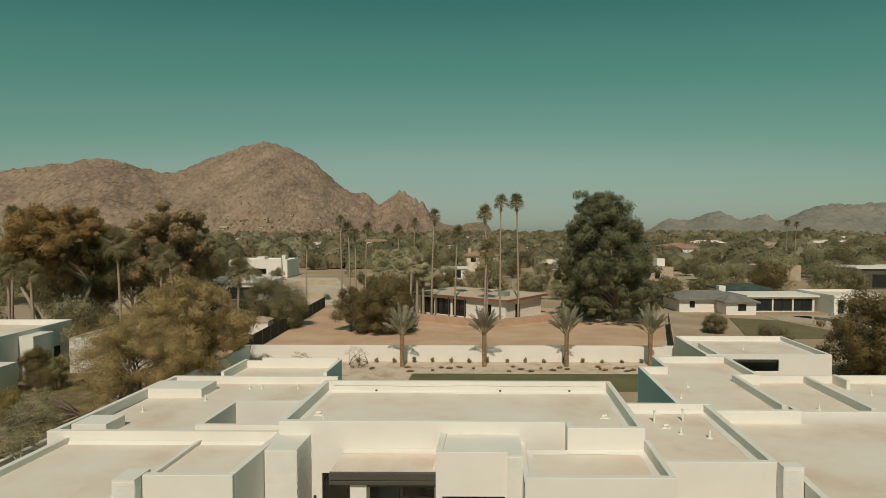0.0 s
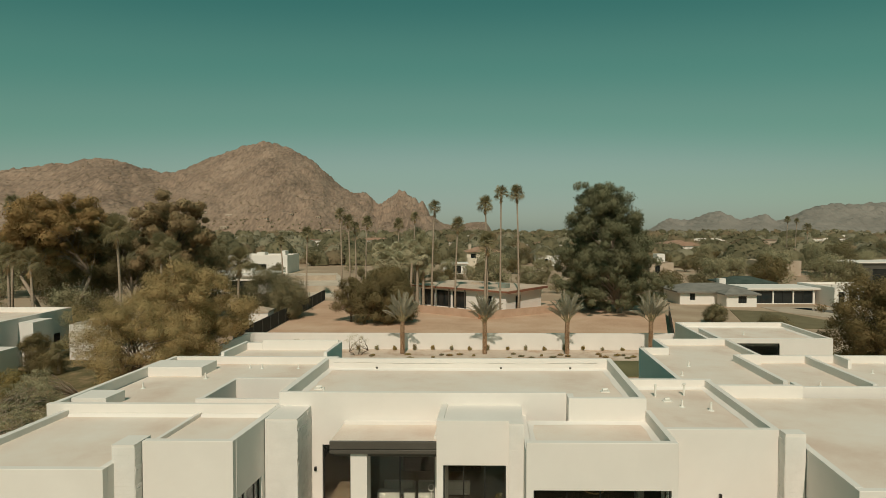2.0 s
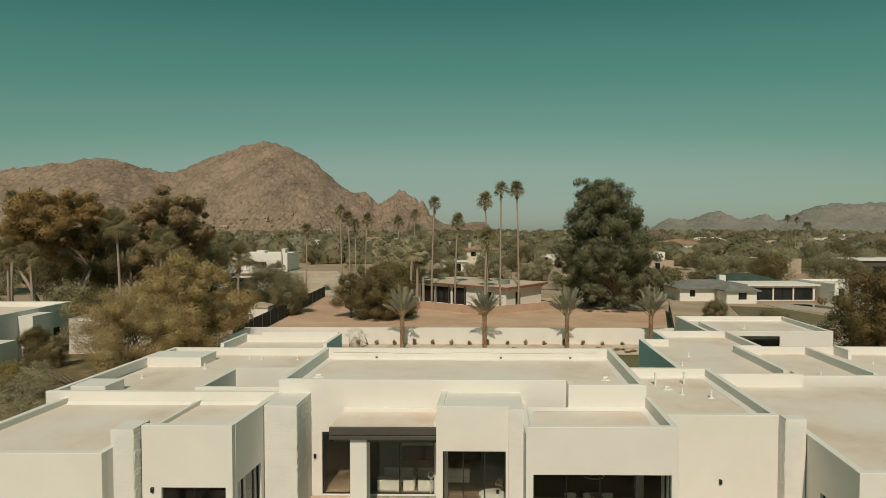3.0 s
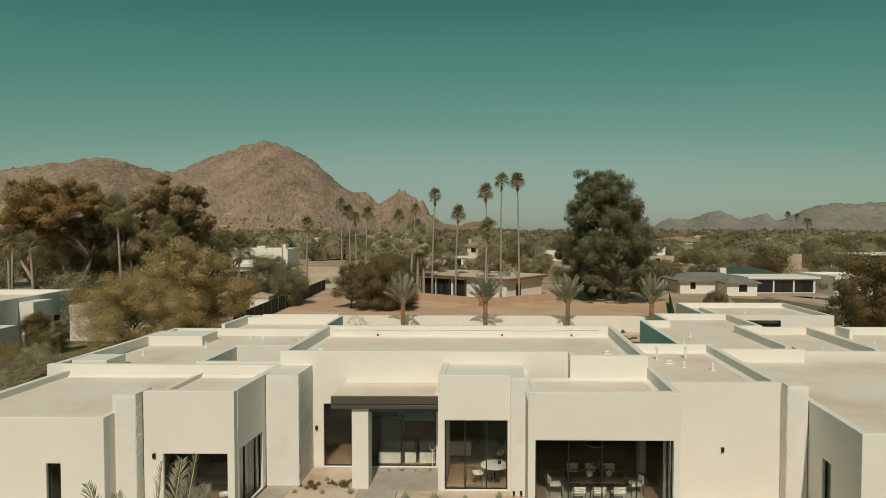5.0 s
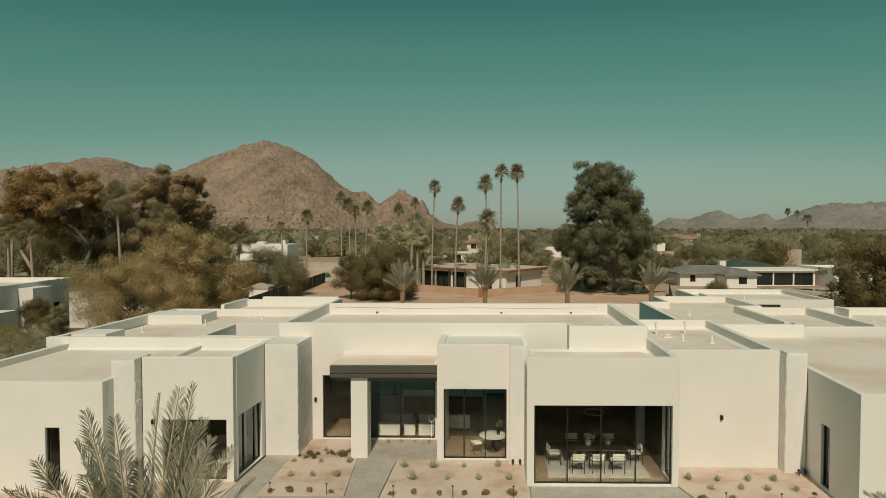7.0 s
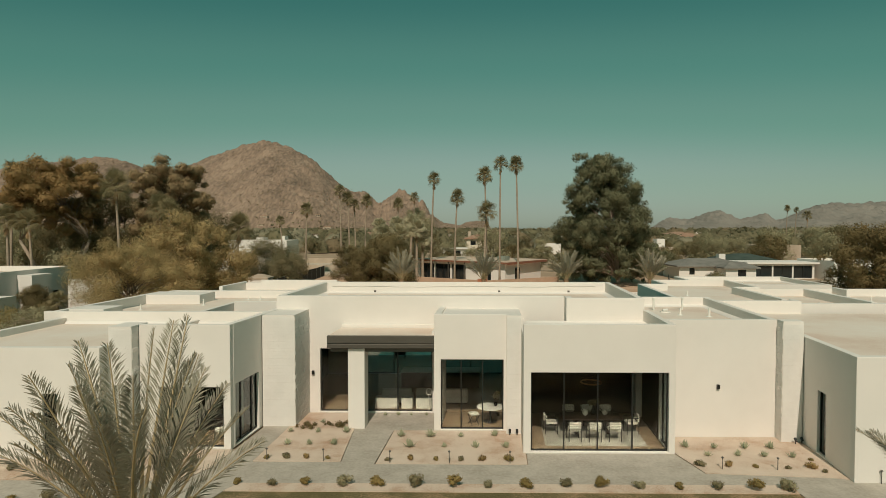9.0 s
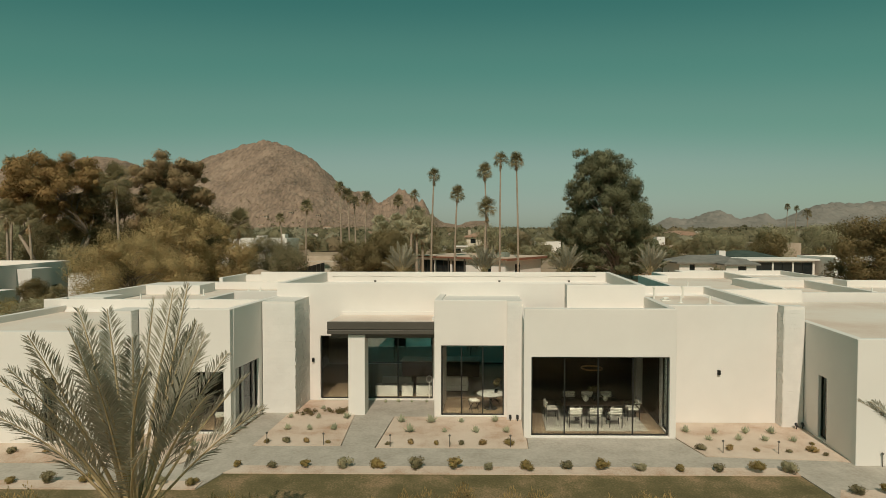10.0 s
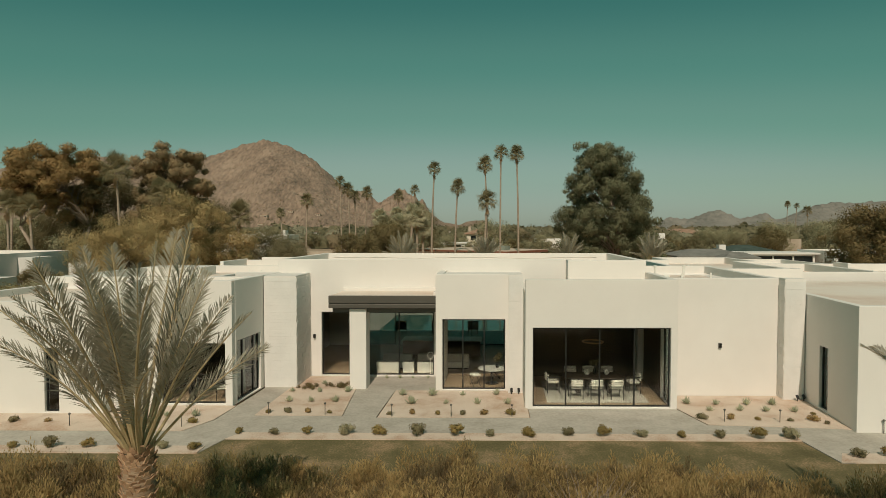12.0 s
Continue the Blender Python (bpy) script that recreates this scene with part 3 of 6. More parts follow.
def leaf_cloud(name, clumps, count, size, material, seed, slim=0.45, droop=0.0, shell=0.55, soft=0.85):
    """A crown of small leaves scattered through clumps (place, radius), as one mesh."""
    rng = np.random.default_rng(seed)
    c = np.array([[*p, r] for p, r in clumps], float)
    w = c[:, 3] ** 2
    pick = rng.choice(len(c), count, p=w / w.sum())
    d = rng.normal(size=(count, 3))
    d /= np.linalg.norm(d, axis=1)[:, None]
    rad = c[pick, 3] * (shell + (1 - shell) * rng.random(count)) * (1 + 0.10 * rng.normal(size=count))
    mid = c[pick, :3] + d * rad[:, None] * [1, 1, 0.8]
    axis = np.cross(d, rng.normal(size=(count, 3))) + rng.normal(size=(count, 3)) * 0.25
    axis[:, 2] -= droop
    axis /= np.linalg.norm(axis, axis=1)[:, None]
    side = np.cross(axis, d + [0, 0, 0.45] + rng.normal(size=(count, 3)) * 0.4)
    side /= np.linalg.norm(side, axis=1)[:, None]
    ln = size * (0.6 + 0.8 * rng.random(count))[:, None]
    wd = ln * slim
    v = np.stack([mid - axis * ln / 2, mid + side * wd / 2, mid + axis * ln / 2, mid - side * wd / 2], 1)
    v[:, :, 2] = np.maximum(v[:, :, 2], 0.01)
    return leaf_mesh(name, v, d, material, soft)


def under(name, me, parent, label="", m=Matrix()):
    ob = new(name, me)
    ob.parent = parent
    ob.matrix_local = m
    ORIGIN[ob] = Vector((0, 0, 0))
    return tagged(ob, label)


BARK = surface("grey_bark", (0.14, 0.10, 0.07), (0.26, 0.20, 0.15), 0.7, 0.95, 0.7, 14, stretch=(3, 3, 0.6))
PALE_BARK = surface("pale_bark", (0.27, 0.20, 0.15), (0.40, 0.32, 0.25), 0.7, 0.95, 0.6, 12, stretch=(3, 3, 0.6))
PALM_BARK = surface("palm_trunk", (0.24, 0.15, 0.09), (0.38, 0.27, 0.18), 0.5, 0.95, 0.9, 9, stretch=(1, 1, 5))
EUCALYPT = leafy("eucalyptus_leaves", (0.11, 0.115, 0.062), (0.27, 0.26, 0.15))
RUSTY = leafy("rusty_leaves", (0.225, 0.148, 0.062), (0.43, 0.285, 0.12))
BROWN_LEAF = leafy("brown_olive_leaves", (0.205, 0.15, 0.08), (0.48, 0.355, 0.20))
PALO = leafy("palo_verde_leaves", (0.275, 0.20, 0.09), (0.57, 0.435, 0.22))
DULL = leafy("dull_desert_leaves", (0.140, 0.128, 0.068), (0.350, 0.292, 0.165))
DARK_LEAF = leafy("dark_leaves", (0.085, 0.075, 0.036), (0.235, 0.185, 0.088))
GREY_LEAF = leafy("grey_green_leaves", (0.202, 0.194, 0.111), (0.514, 0.450, 0.287))
BUSH_LEAF = leafy("brown_olive_bush_leaves", (0.125, 0.10, 0.046), (0.29, 0.225, 0.105))
CONIFER = leafy("brown_conifer_leaves", (0.115, 0.086, 0.036), (0.30, 0.215, 0.095))
OLIVE = leafy("olive_bush_leaves", (0.179, 0.144, 0.052), (0.462, 0.337, 0.131))
SILVER = leafy("silver_green_fronds", (0.16, 0.147, 0.108), (0.45, 0.41, 0.315), 0.25, 0.45)
FAN = leafy("fan_palm_leaves", (0.12, 0.108, 0.054), (0.36, 0.30, 0.165))
THATCH = leafy("dead_palm_thatch", (0.179, 0.111, 0.054), (0.358, 0.234, 0.120), 0.1)
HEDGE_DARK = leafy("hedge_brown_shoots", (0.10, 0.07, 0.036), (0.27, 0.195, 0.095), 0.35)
SAGE = leafy("dry_grass_shoots", (0.20, 0.13, 0.05), (0.53, 0.375, 0.165), 0.35)


def limbs(bm, base, tips, r, rng, n=7):
    for tip in tips:
        a, b = Vector(base), Vector(tip)
        m1 = a.lerp(b, 0.35) + Vector((rng.uniform(-.3, .3), rng.uniform(-.3, .3), 0.12 * (b - a).length))
        m2 = a.lerp(b, 0.7) + Vector((rng.uniform(-.3, .3), rng.uniform(-.3, .3), 0.08 * (b - a).length))
        tube(bm, [a, m1, m2, b], [r, r * .7, r * .42, r * .15], n)


def tree(name, at, height, width, leaf, bark, seed, label, clumps=16, leaves=6000, size=0.3, trunks=1, bare=0.35, depth=None, group="", category="tree", droop=0.0, slim=0.45, puff=0.30, top=1.0, sway=(0.0, 0.0), taper=0.0, start=0.16, lobes=0, fine=0.64, more=4.3, hem=0.10, girth=1.0, apart=1.0):
    """A tree: tapered trunks, limbs to each clump, and a crown of small leaves with gaps between the clumps."""
    rng = random.Random(seed)
    ob = thing(name, (0, 0, 0), label, category, group)
    depth = depth or width
    places = []
    for i in range(clumps):
        a = i * 2.39996 + rng.uniform(-.4, .4)
        k = math.sqrt(rng.uniform(0.15, 1))
        zz = (i + rng.random()) / clumps
        env = math.sin(math.pi * (start + (0.90 - start) * zz * top)) ** 0.7
        env *= 1 - taper * zz
        places.append((Vector((sway[0] + sway[1] * zz + math.cos(a) * k * env * width * .40, math.sin(a) * k * env * depth * .40, height * (bare + (1 - bare) * (hem + (0.90 - hem) * zz)))), width * puff * rng.uniform(.40, 1.1)))
    bunches = places
    if lobes:
        places = []
        for p, r in bunches:
            for _ in range(lobes):
                q = p + Vector((rng.uniform(-.8, .8), rng.uniform(-.8, .8), rng.uniform(-.7, .7))) * r
                places.append((q, r * rng.uniform(.3, .66)))
    else:
        places.append((Vector((sway[0] + sway[1], 0, height * 0.92)), height * 0.08))
    under("crown", leaf_cloud("crown", places, int(leaves * more), size * fine, leaf, seed, slim, droop, 0.45), ob)
    bm = bmesh.new()
    r = max(0.05, height * 0.022) * girth
    for t in range(trunks):
        off = Vector((rng.uniform(-.5, .5), rng.uniform(-.5, .5), 0)) * (trunks - 1) * 0.5 * apart
        lean = off * 2.2
        fork = off + lean + Vector((0, 0, height * bare * 0.8 + .2))
        tube(bm, [off + Vector((0, 0, -0.1)), off + lean * .4 + Vector((rng.uniform(-.1, .1), 0, fork.z * .5)), fork], [r * 1.25, r, r * .8], 9)
        if lobes:
            top_end = Vector((sway[0] + sway[1] * .6, 0, height * .72))
            tube(bm, [fork, fork.lerp(top_end, .5) + Vector((.3, 0, 0)), top_end], [r * .8, r * .5, r * .2], 8)
            for p, _ in bunches:
                k = min(.9, max(0, (p.z - height * .22 - fork.z) / (top_end.z - fork.z)))
                limbs(bm, fork.lerp(top_end, k), [p], r * .22, rng, 5)
        else:
            limbs(bm, fork, [p for p, _ in places[t::trunks]], r * .55, rng, 6)
    under("trunk", mesh_of("trunk", bm, bark, True), ob)
    ob.matrix_basis = Matrix.Translation(at)
    return ob


def fan_leaf(bm, m, length, spread, n=12, fill=0.92, droop=0.34):
    """A pleated fan on a stalk pointing along +x of m, its blade tips hanging."""
    hub = m @ Vector((length * .40, 0, 0))
    for i in range(n):
        am = spread * ((i + .5) / n - .5)
        half = spread / n / 2 * fill
        r = length * .66 * (1 - 0.22 * abs(2 * am / spread) ** 2)
        mid = [m @ Vector((length * .40 + r * .62 * math.cos(am + k * half), r * .62 * math.sin(am + k * half), -.05 * length)) for k in (-1, 1)]
        tip = m @ Vector((length * .40 + r * .96 * math.cos(am), r * .96 * math.sin(am), -droop * r))
        bm.faces.new([bm.verts.new(q) for q in (hub, mid[0], tip, mid[1])])
    box(bm, 0, length * .42, -.018, .018, -.018, .018, m)


def fan_crown_meshes(seed, leaf=1.15, count=44, material=None, blades=15, fill=.62):
    rng = random.Random(seed)
    live, dead = bmesh.new(), bmesh.new()
    for i in range(count):
        k = i / count
        tilt = 84 - 104 * k ** 1.15 + rng.uniform(-9, 9)
        fan_leaf(live, pose(0, 0, 0.15 - .35 * k, rng.uniform(-40, 40), -tilt, i * 137.5 + rng.uniform(-12, 12)), leaf * rng.uniform(.7, 1.15), 2.7, blades, fill, .22 + .5 * k)
    for i in range(16):
        fan_leaf(dead, pose(0, 0, -.25 - .5 * rng.random(), 0, 66 + rng.uniform(-8, 16), i * 137.5), leaf * .55 * rng.uniform(.7, 1.2), 1.2, 6, .8, .1)
    return mesh_of("crown", live, material or FAN), mesh_of("skirt", dead, THATCH)


FAN_TRUNK = surface("grey_palm_trunk", (0.27, 0.205, 0.15), (0.44, 0.35, 0.27), 0.6, 0.95, 0.6, 9, stretch=(1, 1, 5))
PALE_FAN = leafy("grey_fan_leaves", (0.29, 0.27, 0.175), (0.60, 0.54, 0.38), 0.4)
FAN_CROWNS = [fan_crown_meshes(5), fan_crown_meshes(9, 1.05, 34), fan_crown_meshes(13, .95, 74, PALE_FAN, 11, .72)]


def fan_palm(at, height, seed, r=0.2, crown=1.0, label="tall slender fan palm with a small shaggy crown"):
    rng = random.Random(seed)
    ob = thing("fan_palm", (0, 0, 0), label, "palm tree", "tall fan palms")
    bend = Vector((rng.uniform(-.5, .5), rng.uniform(-.3, .3), 0))
    bm = bmesh.new()
    n = 10
    pts = [bend * (i / n) ** 2 + Vector((0, 0, height * i / n - (0.2 if i == 0 else 0))) for i in range(n + 1)]
    tube(bm, pts, [r * (1.5 if i == 0 else 1.05 - 0.4 * i / n) for i in range(n + 1)], 9)
    under("trunk", mesh_of("trunk", bm, FAN_TRUNK, True), ob)
    live, dead = FAN_CROWNS[2 if crown > 1.8 else seed % 2]
    m = Matrix.Translation(pts[-1]) @ Matrix.Rotation(rng.uniform(0, 6), 4, "Z") @ Matrix.Scale(crown, 4)
    under("crown", live, ob, m=m)
    under("skirt", dead, ob, "hanging dead brown fronds", m)
    ob.matrix_basis = Matrix.Translation(at)
    return ob


def frond(bm, length, rise, curl, leaflets, blade, width, rng):
    """A feather frond from the origin towards +x, rising and arching over, with a row of narrow leaflets on each side."""
    pts, x, z, a = [], 0.0, 0.0, radians(rise)
    n = 14
    for i in range(n + 1):
        pts.append(Vector((x, 0, z)))
        x += math.cos(a) * length / n
        z += math.sin(a) * length / n
        a -= radians(curl) / n * (0.4 + 1.2 * i / n)
    tube(bm, pts, [0.022 * length / 2.2 * (1 - .88 * i / n) + .003 for i in range(n + 1)], 5)
    for f in bm.faces:
        f.material_index = 1
    for i in range(leaflets):
        s = 0.36 + 0.63 * i / leaflets
        k = min(n - 1, int(s * n))
        p = pts[k].lerp(pts[k + 1], s * n - k)
        d = (pts[k + 1] - pts[k]).normalized()
        up = Vector((-d.z, 0, d.x))
        ln = blade * (math.sin(math.pi * min(1, .12 + .86 * s)) ** .6) * rng.uniform(.85, 1.1)
        for side in (-1, 1):
            w = (d * rng.uniform(.85, 1.35) + Vector((0, side, 0)) * rng.uniform(.6, .95) + up * rng.uniform(-.05, .5)).normalized()
            e = (d - w * d.dot(w)).normalized() * width
            q = p + w * ln * .5
            tip = p + w * ln + Vector((0, 0, -rng.uniform(.04, .16) * ln))
            bm.faces.new([bm.verts.new(c) for c in (p - e * .4, q - e, tip, q + e)])


def date_palm(at, trunk_h, trunk_r, length, fronds, leaflets, seed, label, separate=True, group="date palms", low=12, arch=1.0):
    rng = random.Random(seed)
    ob = thing("date_palm", (0, 0, 0), label, "palm tree", group)
    bm = bmesh.new()
    n = 12
    tube(bm, [Vector((0, 0, trunk_h * i / n - (.2 if i == 0 else 0))) for i in range(n + 1)], [trunk_r * (1.1 if i < 2 else (.9 if i < n - 3 else 1.08)) * (1 - .25 * (i == n)) for i in range(n + 1)], 14)
    trunk = under("trunk", mesh_of("trunk", bm, PALM_BARK, True), ob, "stubby palm trunk")
    boots = bmesh.new()
    rows = max(8, int(trunk_h / .065))
    per = 11 if separate else 7
    for r in range(rows):
        for k in range(per):
            a = (k + .5 * (r % 2)) * 2 * math.pi / per + rng.uniform(-.1, .1)
            z = trunk_h * (r + .5) / rows
            m = Matrix.Translation((0, 0, z)) @ Matrix.Rotation(a, 4, "Z") @ pose(trunk_r * .92, 0, 0, rng.uniform(-8, 8), -58 + rng.uniform(-16, 12), 0)
            w, l, h = trunk_r * .30, .13 * rng.uniform(.6, 1.3), .016
            vs = [boots.verts.new(m @ Vector(c)) for c in ((0, -w, -h), (0, w, -h), (l, w * .45, -h * .2), (l, -w * .45, -h * .2), (0, -w, h), (0, w, h), (l, w * .4, h * .3), (l, -w * .4, h * .3))]
            for f in ((3, 2, 1, 0), (4, 5, 6, 7), (0, 1, 5, 4), (1, 2, 6, 5), (2, 3, 7, 6), (3, 0, 4, 7)):
                boots.faces.new([vs[i] for i in f])
    under("bark_skin", mesh_of("bark_skin", boots, BOOT), trunk, "rough cut frond stubs")
    whole = None if separate else bmesh.new()
    for i in range(fronds):
        s = (i + .5) / fronds
        rise = 89 - (89 - low) * s ** 0.85 + rng.uniform(-6, 6)
        b = bmesh.new()
        frond(b, length * rng.uniform(.88, 1.08) * (1 - .22 * s), rise, (6 + 56 * s) * arch + rng.uniform(-8, 10), leaflets, length * .15, .0105 if separate else .022, rng)
        m = pose(0, 0, trunk_h - .1 - .1 * s, 0, 0, i * 137.508 + rng.uniform(-14, 14)) @ pose(trunk_r * .35, 0, 0, rng.uniform(-25, 25), 0, 0)
        if separate:
            me = mesh_of("frond", b, SILVER)
            me.materials.append(STEM)
            under("frond", me, ob, m=m)
        else:
            b.transform(m)
            me = bpy.data.meshes.new("frond_copy")
            b.to_mesh(me)
            b.free()
            whole.from_mesh(me)
            bpy.data.meshes.remove(me)
    if whole:
        me = mesh_of("crown", whole, SILVER)
        me.materials.append(STEM)
        under("crown", me, ob, "grey-green feather fronds")
    ob.matrix_basis = Matrix.Translation(at)
    return ob


STEM = surface("frond_stems", (0.34, 0.25, 0.13), (0.48, 0.38, 0.22), .4, .6, .1, 20)
BOOT = surface("frond_stubs", (0.26, 0.145, 0.08), (0.56, 0.36, 0.22), 0.25, 0.9, 0.5, 30, pieces=0.6, contrast=0.7)


def agave_mesh(seed, blades=18, size=.26):
    rng = random.Random(seed)
    bm = bmesh.new()
    for i in range(blades):
        m = pose(0, 0, .01, 0, -(25 + 55 * (1 - i / blades)) + rng.uniform(-8, 8), i * 137.5)
        ln, w = size * rng.uniform(.8, 1.15), size * .10
        v = [bm.verts.new(m @ Vector(c)) for c in ((0, -w * .6, 0), (ln * .45, -w, -.01), (ln, 0, .02), (ln * .45, w, -.01), (0, w * .6, 0), (ln * .45, 0, -.03))]
        bm.faces.new((v[0], v[1], v[5])), bm.faces.new((v[1], v[2], v[5])), bm.faces.new((v[2], v[3], v[5])), bm.faces.new((v[3], v[4], v[5])), bm.faces.new((v[4], v[0], v[5]))
    return mesh_of("agave", bm, AGAVE)


AGAVE = leafy("agave_blades", (0.199, 0.219, 0.144), (0.451, 0.450, 0.299), 0.1, 0.5)

# ---- front garden ----
AGAVES = [agave_mesh(i, 16 + 4 * i, .20 + .03 * i) for i in range(3)]
AGAVE_AT = [(-5.48, 20.75), (-4.49, 20.7), (-3.5, 20.7), (-5.16, 19.5), (-4.43, 19.5), (-3.62, 19.5), (-4.62, 21.75), (-1.5, 20.3), (-.47, 20.3), (.56, 20.3), (1.73, 20.4),
            (-1.06, 19.3), (.07, 19.3), (1.1, 19.3), (2.09, 19.3), (-8.36, 17.9), (-7.49, 17.9), (7.96, 19.4), (8.87, 19.3), (9.86, 19.3), (10.7, 19.3), (8.45, 18.65), (9.4, 18.65),
            (10.19, 18.6), (11.05, 18.55), (-2.49, 22.7), (-2.0, 22.75), (-1.5, 22.75), (-.91, 22.75)]
rng = random.Random(4)
for i, (u, v) in enumerate(AGAVE_AT):
    small = v > 22.6
    ob = new("agave", AGAVES[i % 3])
    p = W(u, v, .035 if not small else .022)
    ob.matrix_basis = Matrix.Translation(p) @ Matrix.Rotation(rng.uniform(0, 6), 4, "Z") @ Matrix.Scale((.7 if small else 1.15) * rng.uniform(.8, 1.2), 4)
    tagged(ob, "small blue-green spiky agave in tan gravel", "agave", "agaves in the gravel beds")

TUFT_AT = [(-5.4, 18.3), (-4.8, 18.35), (-4.17, 18.35), (-3.47, 18.27), (-1.58, 18.15), (-.89, 18.25), (-.09, 18.2), (.69, 18.2), (1.35, 18.2), (2.16, 18.2), (-12.65, 17.35), (-11.61, 17.35), (-7.26, 17.3),
           (7.93, 17.85), (8.8, 17.85), (9.56, 17.75), (10.49, 17.65), (11.2, 17.7), (11.5, 18.3), (11.45, 17.4)]
TUFTS = [leaf_cloud("low_shrub", [(Vector((0, 0, .07)), .10), (Vector((.07, .03, .06)), .07), (Vector((-.07, -.02, .06)), .08)], 260, .07, m, 30 + i, .3, -.6) for i, m in enumerate((OLIVE, DULL, SAGE))]
for i, (u, v) in enumerate(TUFT_AT):
    ob = new("low_shrub", TUFTS[i % 3])
    ob.matrix_basis = Matrix.Translation(W(u, v, .035)) @ Matrix.Rotation(rng.uniform(0, 6), 4, "Z") @ Matrix.Scale(rng.uniform(.7, 1.5), 4)
    tagged(ob, "tiny dry ground-cover shrub in tan gravel", "shrub", "low shrubs in the beds")

SHRUBS = [leaf_cloud("shrub", [(Vector((rng.uniform(-.1, .1), rng.uniform(-.1, .1), rng.uniform(.1, .24))), rng.uniform(.10, .17)) for _ in range(7)], 900, .075, m, 50 + i, .32, -.5, .35)
          for i, m in enumerate((OLIVE, DULL, OLIVE, GREY_LEAF))]
SHRUB_AT = [(-5.5, 16.42, .8), (-4.5, 16.35, .8), (-3.6, 16.4, .9), (-2.45, 16.35, 1.25), (-1.5, 16.35, 1.2), (-.46, 16.35, 1.25), (.58, 16.35, 1.2), (1.58, 16.3, .9), (2.65, 16.25, 1.15), (3.72, 16.35, 1.0),
            (4.71, 16.3, 1.1), (5.74, 16.3, 1.0), (6.85, 16.25, .85), (7.89, 16.25, .95), (8.92, 16.2, 1.2), (9.75, 16.15, 1.3), (-11, 15.3, .9), (-10, 15.3, 1.1), (-9, 15.3, 1.0), (-7, 15.3, .95), (-6.15, 15.25, 1.0), (10.85, 14.85, 1.0), (11.6, 14.85, 1.1), (-12, 15.3, .9), (12.6, 14.85, 1.0)]
for i, (u, v, k) in enumerate(SHRUB_AT):
    ob = new("shrub", SHRUBS[i % 4])
    ob.matrix_basis = Matrix.Translation(W(u, v, .03)) @ Matrix.Rotation(rng.uniform(0, 6), 4, "Z") @ Matrix.Diagonal((k, k, k * (.9 if k > 1 else .75), 1))
    tagged(ob, "clipped olive-green shrub beside the paver path", "shrub", "shrubs along the path")

ob = single("ground_cover", bmesh.new(), DULL, "sprawling dry ground-cover plant on the gravel bed", "ground cover")
ob.data = leaf_cloud("ground_cover", [(Vector((rng.uniform(-1.1, 1.0), rng.uniform(-.35, .35), rng.uniform(.03, .09))), rng.uniform(.07, .17)) for _ in range(30)], 2000, .075, BUSH_LEAF, 71, .3, -.3, .3)
ob.matrix_basis = Matrix.Translation(W(-4.5, 21.35, .036))

# path lights
bm = bmesh.new()
rod(bm, (0, 0, -.05), (0, 0, .40), .014, .014, 8)
STAKE = mesh_of("stake", bm, METAL, True)
bm = bmesh.new()
rod(bm, (0, 0, .40), (0, 0, .43), .035, .035, 12)
rod(bm, (0, 0, .43), (0, 0, .46), .05, .02, 12)
CAP = mesh_of("cap", bm, METAL)
for u, v in ((-5.33, 18.15), (-3.56, 18.1), (-1.48, 17.98), (.34, 17.98), (2.2, 17.98), (-7.4, 16.95), (-10.7, 16.98), (8.51, 17.6), (10.13, 17.55), (12.6, 16.64)):
    ob = thing("path_light", (0, 0, 0), "slim dark bronze garden path light", "garden light", "path lights")
    under("stake", STAKE, ob), under("cap", CAP, ob)
    ob.matrix_basis = Matrix.Translation(W(u, v, .03))


# wall lamps, spotlights and roof fittings
def fitting(name, at, pieces, label, category, group, material):
    ob = thing(name, (0, 0, 0), label, category, group)
    for pname, bm in pieces:
        under(pname, mesh_of(pname, bm, material), ob)
    ob.matrix_basis = Matrix.Translation(at)
    return ob


for u, v, z in ((-5.38, 23.05, 1.60), (9.38, 20.4, 1.78), (-9.45, 19.05, 2.0)):
    a, b = bmesh.new(), bmesh.new()
    box(a, -.05, .05, -.02, .02, -.09, .09)
    box(b, -.055, .055, -.075, -.022, -.085, .085)
    fitting("wall_lamp", W(u, v, z) + Vector((0, -.02, 0)), (("back_plate", a), ("lamp_head", b)), "small black box wall lamp on white stucco", "wall lamp", "wall lamps", BLACK)
for u, v in ((2.25, 20.5), (2.5, 20.5), (11.75, 19.75), (11.98, 19.8)):
    a, b = bmesh.new(), bmesh.new()
    rod(a, (0, 0, 0), (0, 0, .14), .02)
    rod(b, (0, -.05, .12), (0, .05, .22), .05, .055, 12)
    fitting("spotlight", W(u, v, .03), (("stem", a), ("lamp_head", b)), "small dark uplight at the wall's foot", "spotlight", "uplights", BLACK)
VENT_WHITE = surface("white_vent", (0.74, 0.72, 0.66), (0.82, 0.80, 0.75), .5, .6, 0)
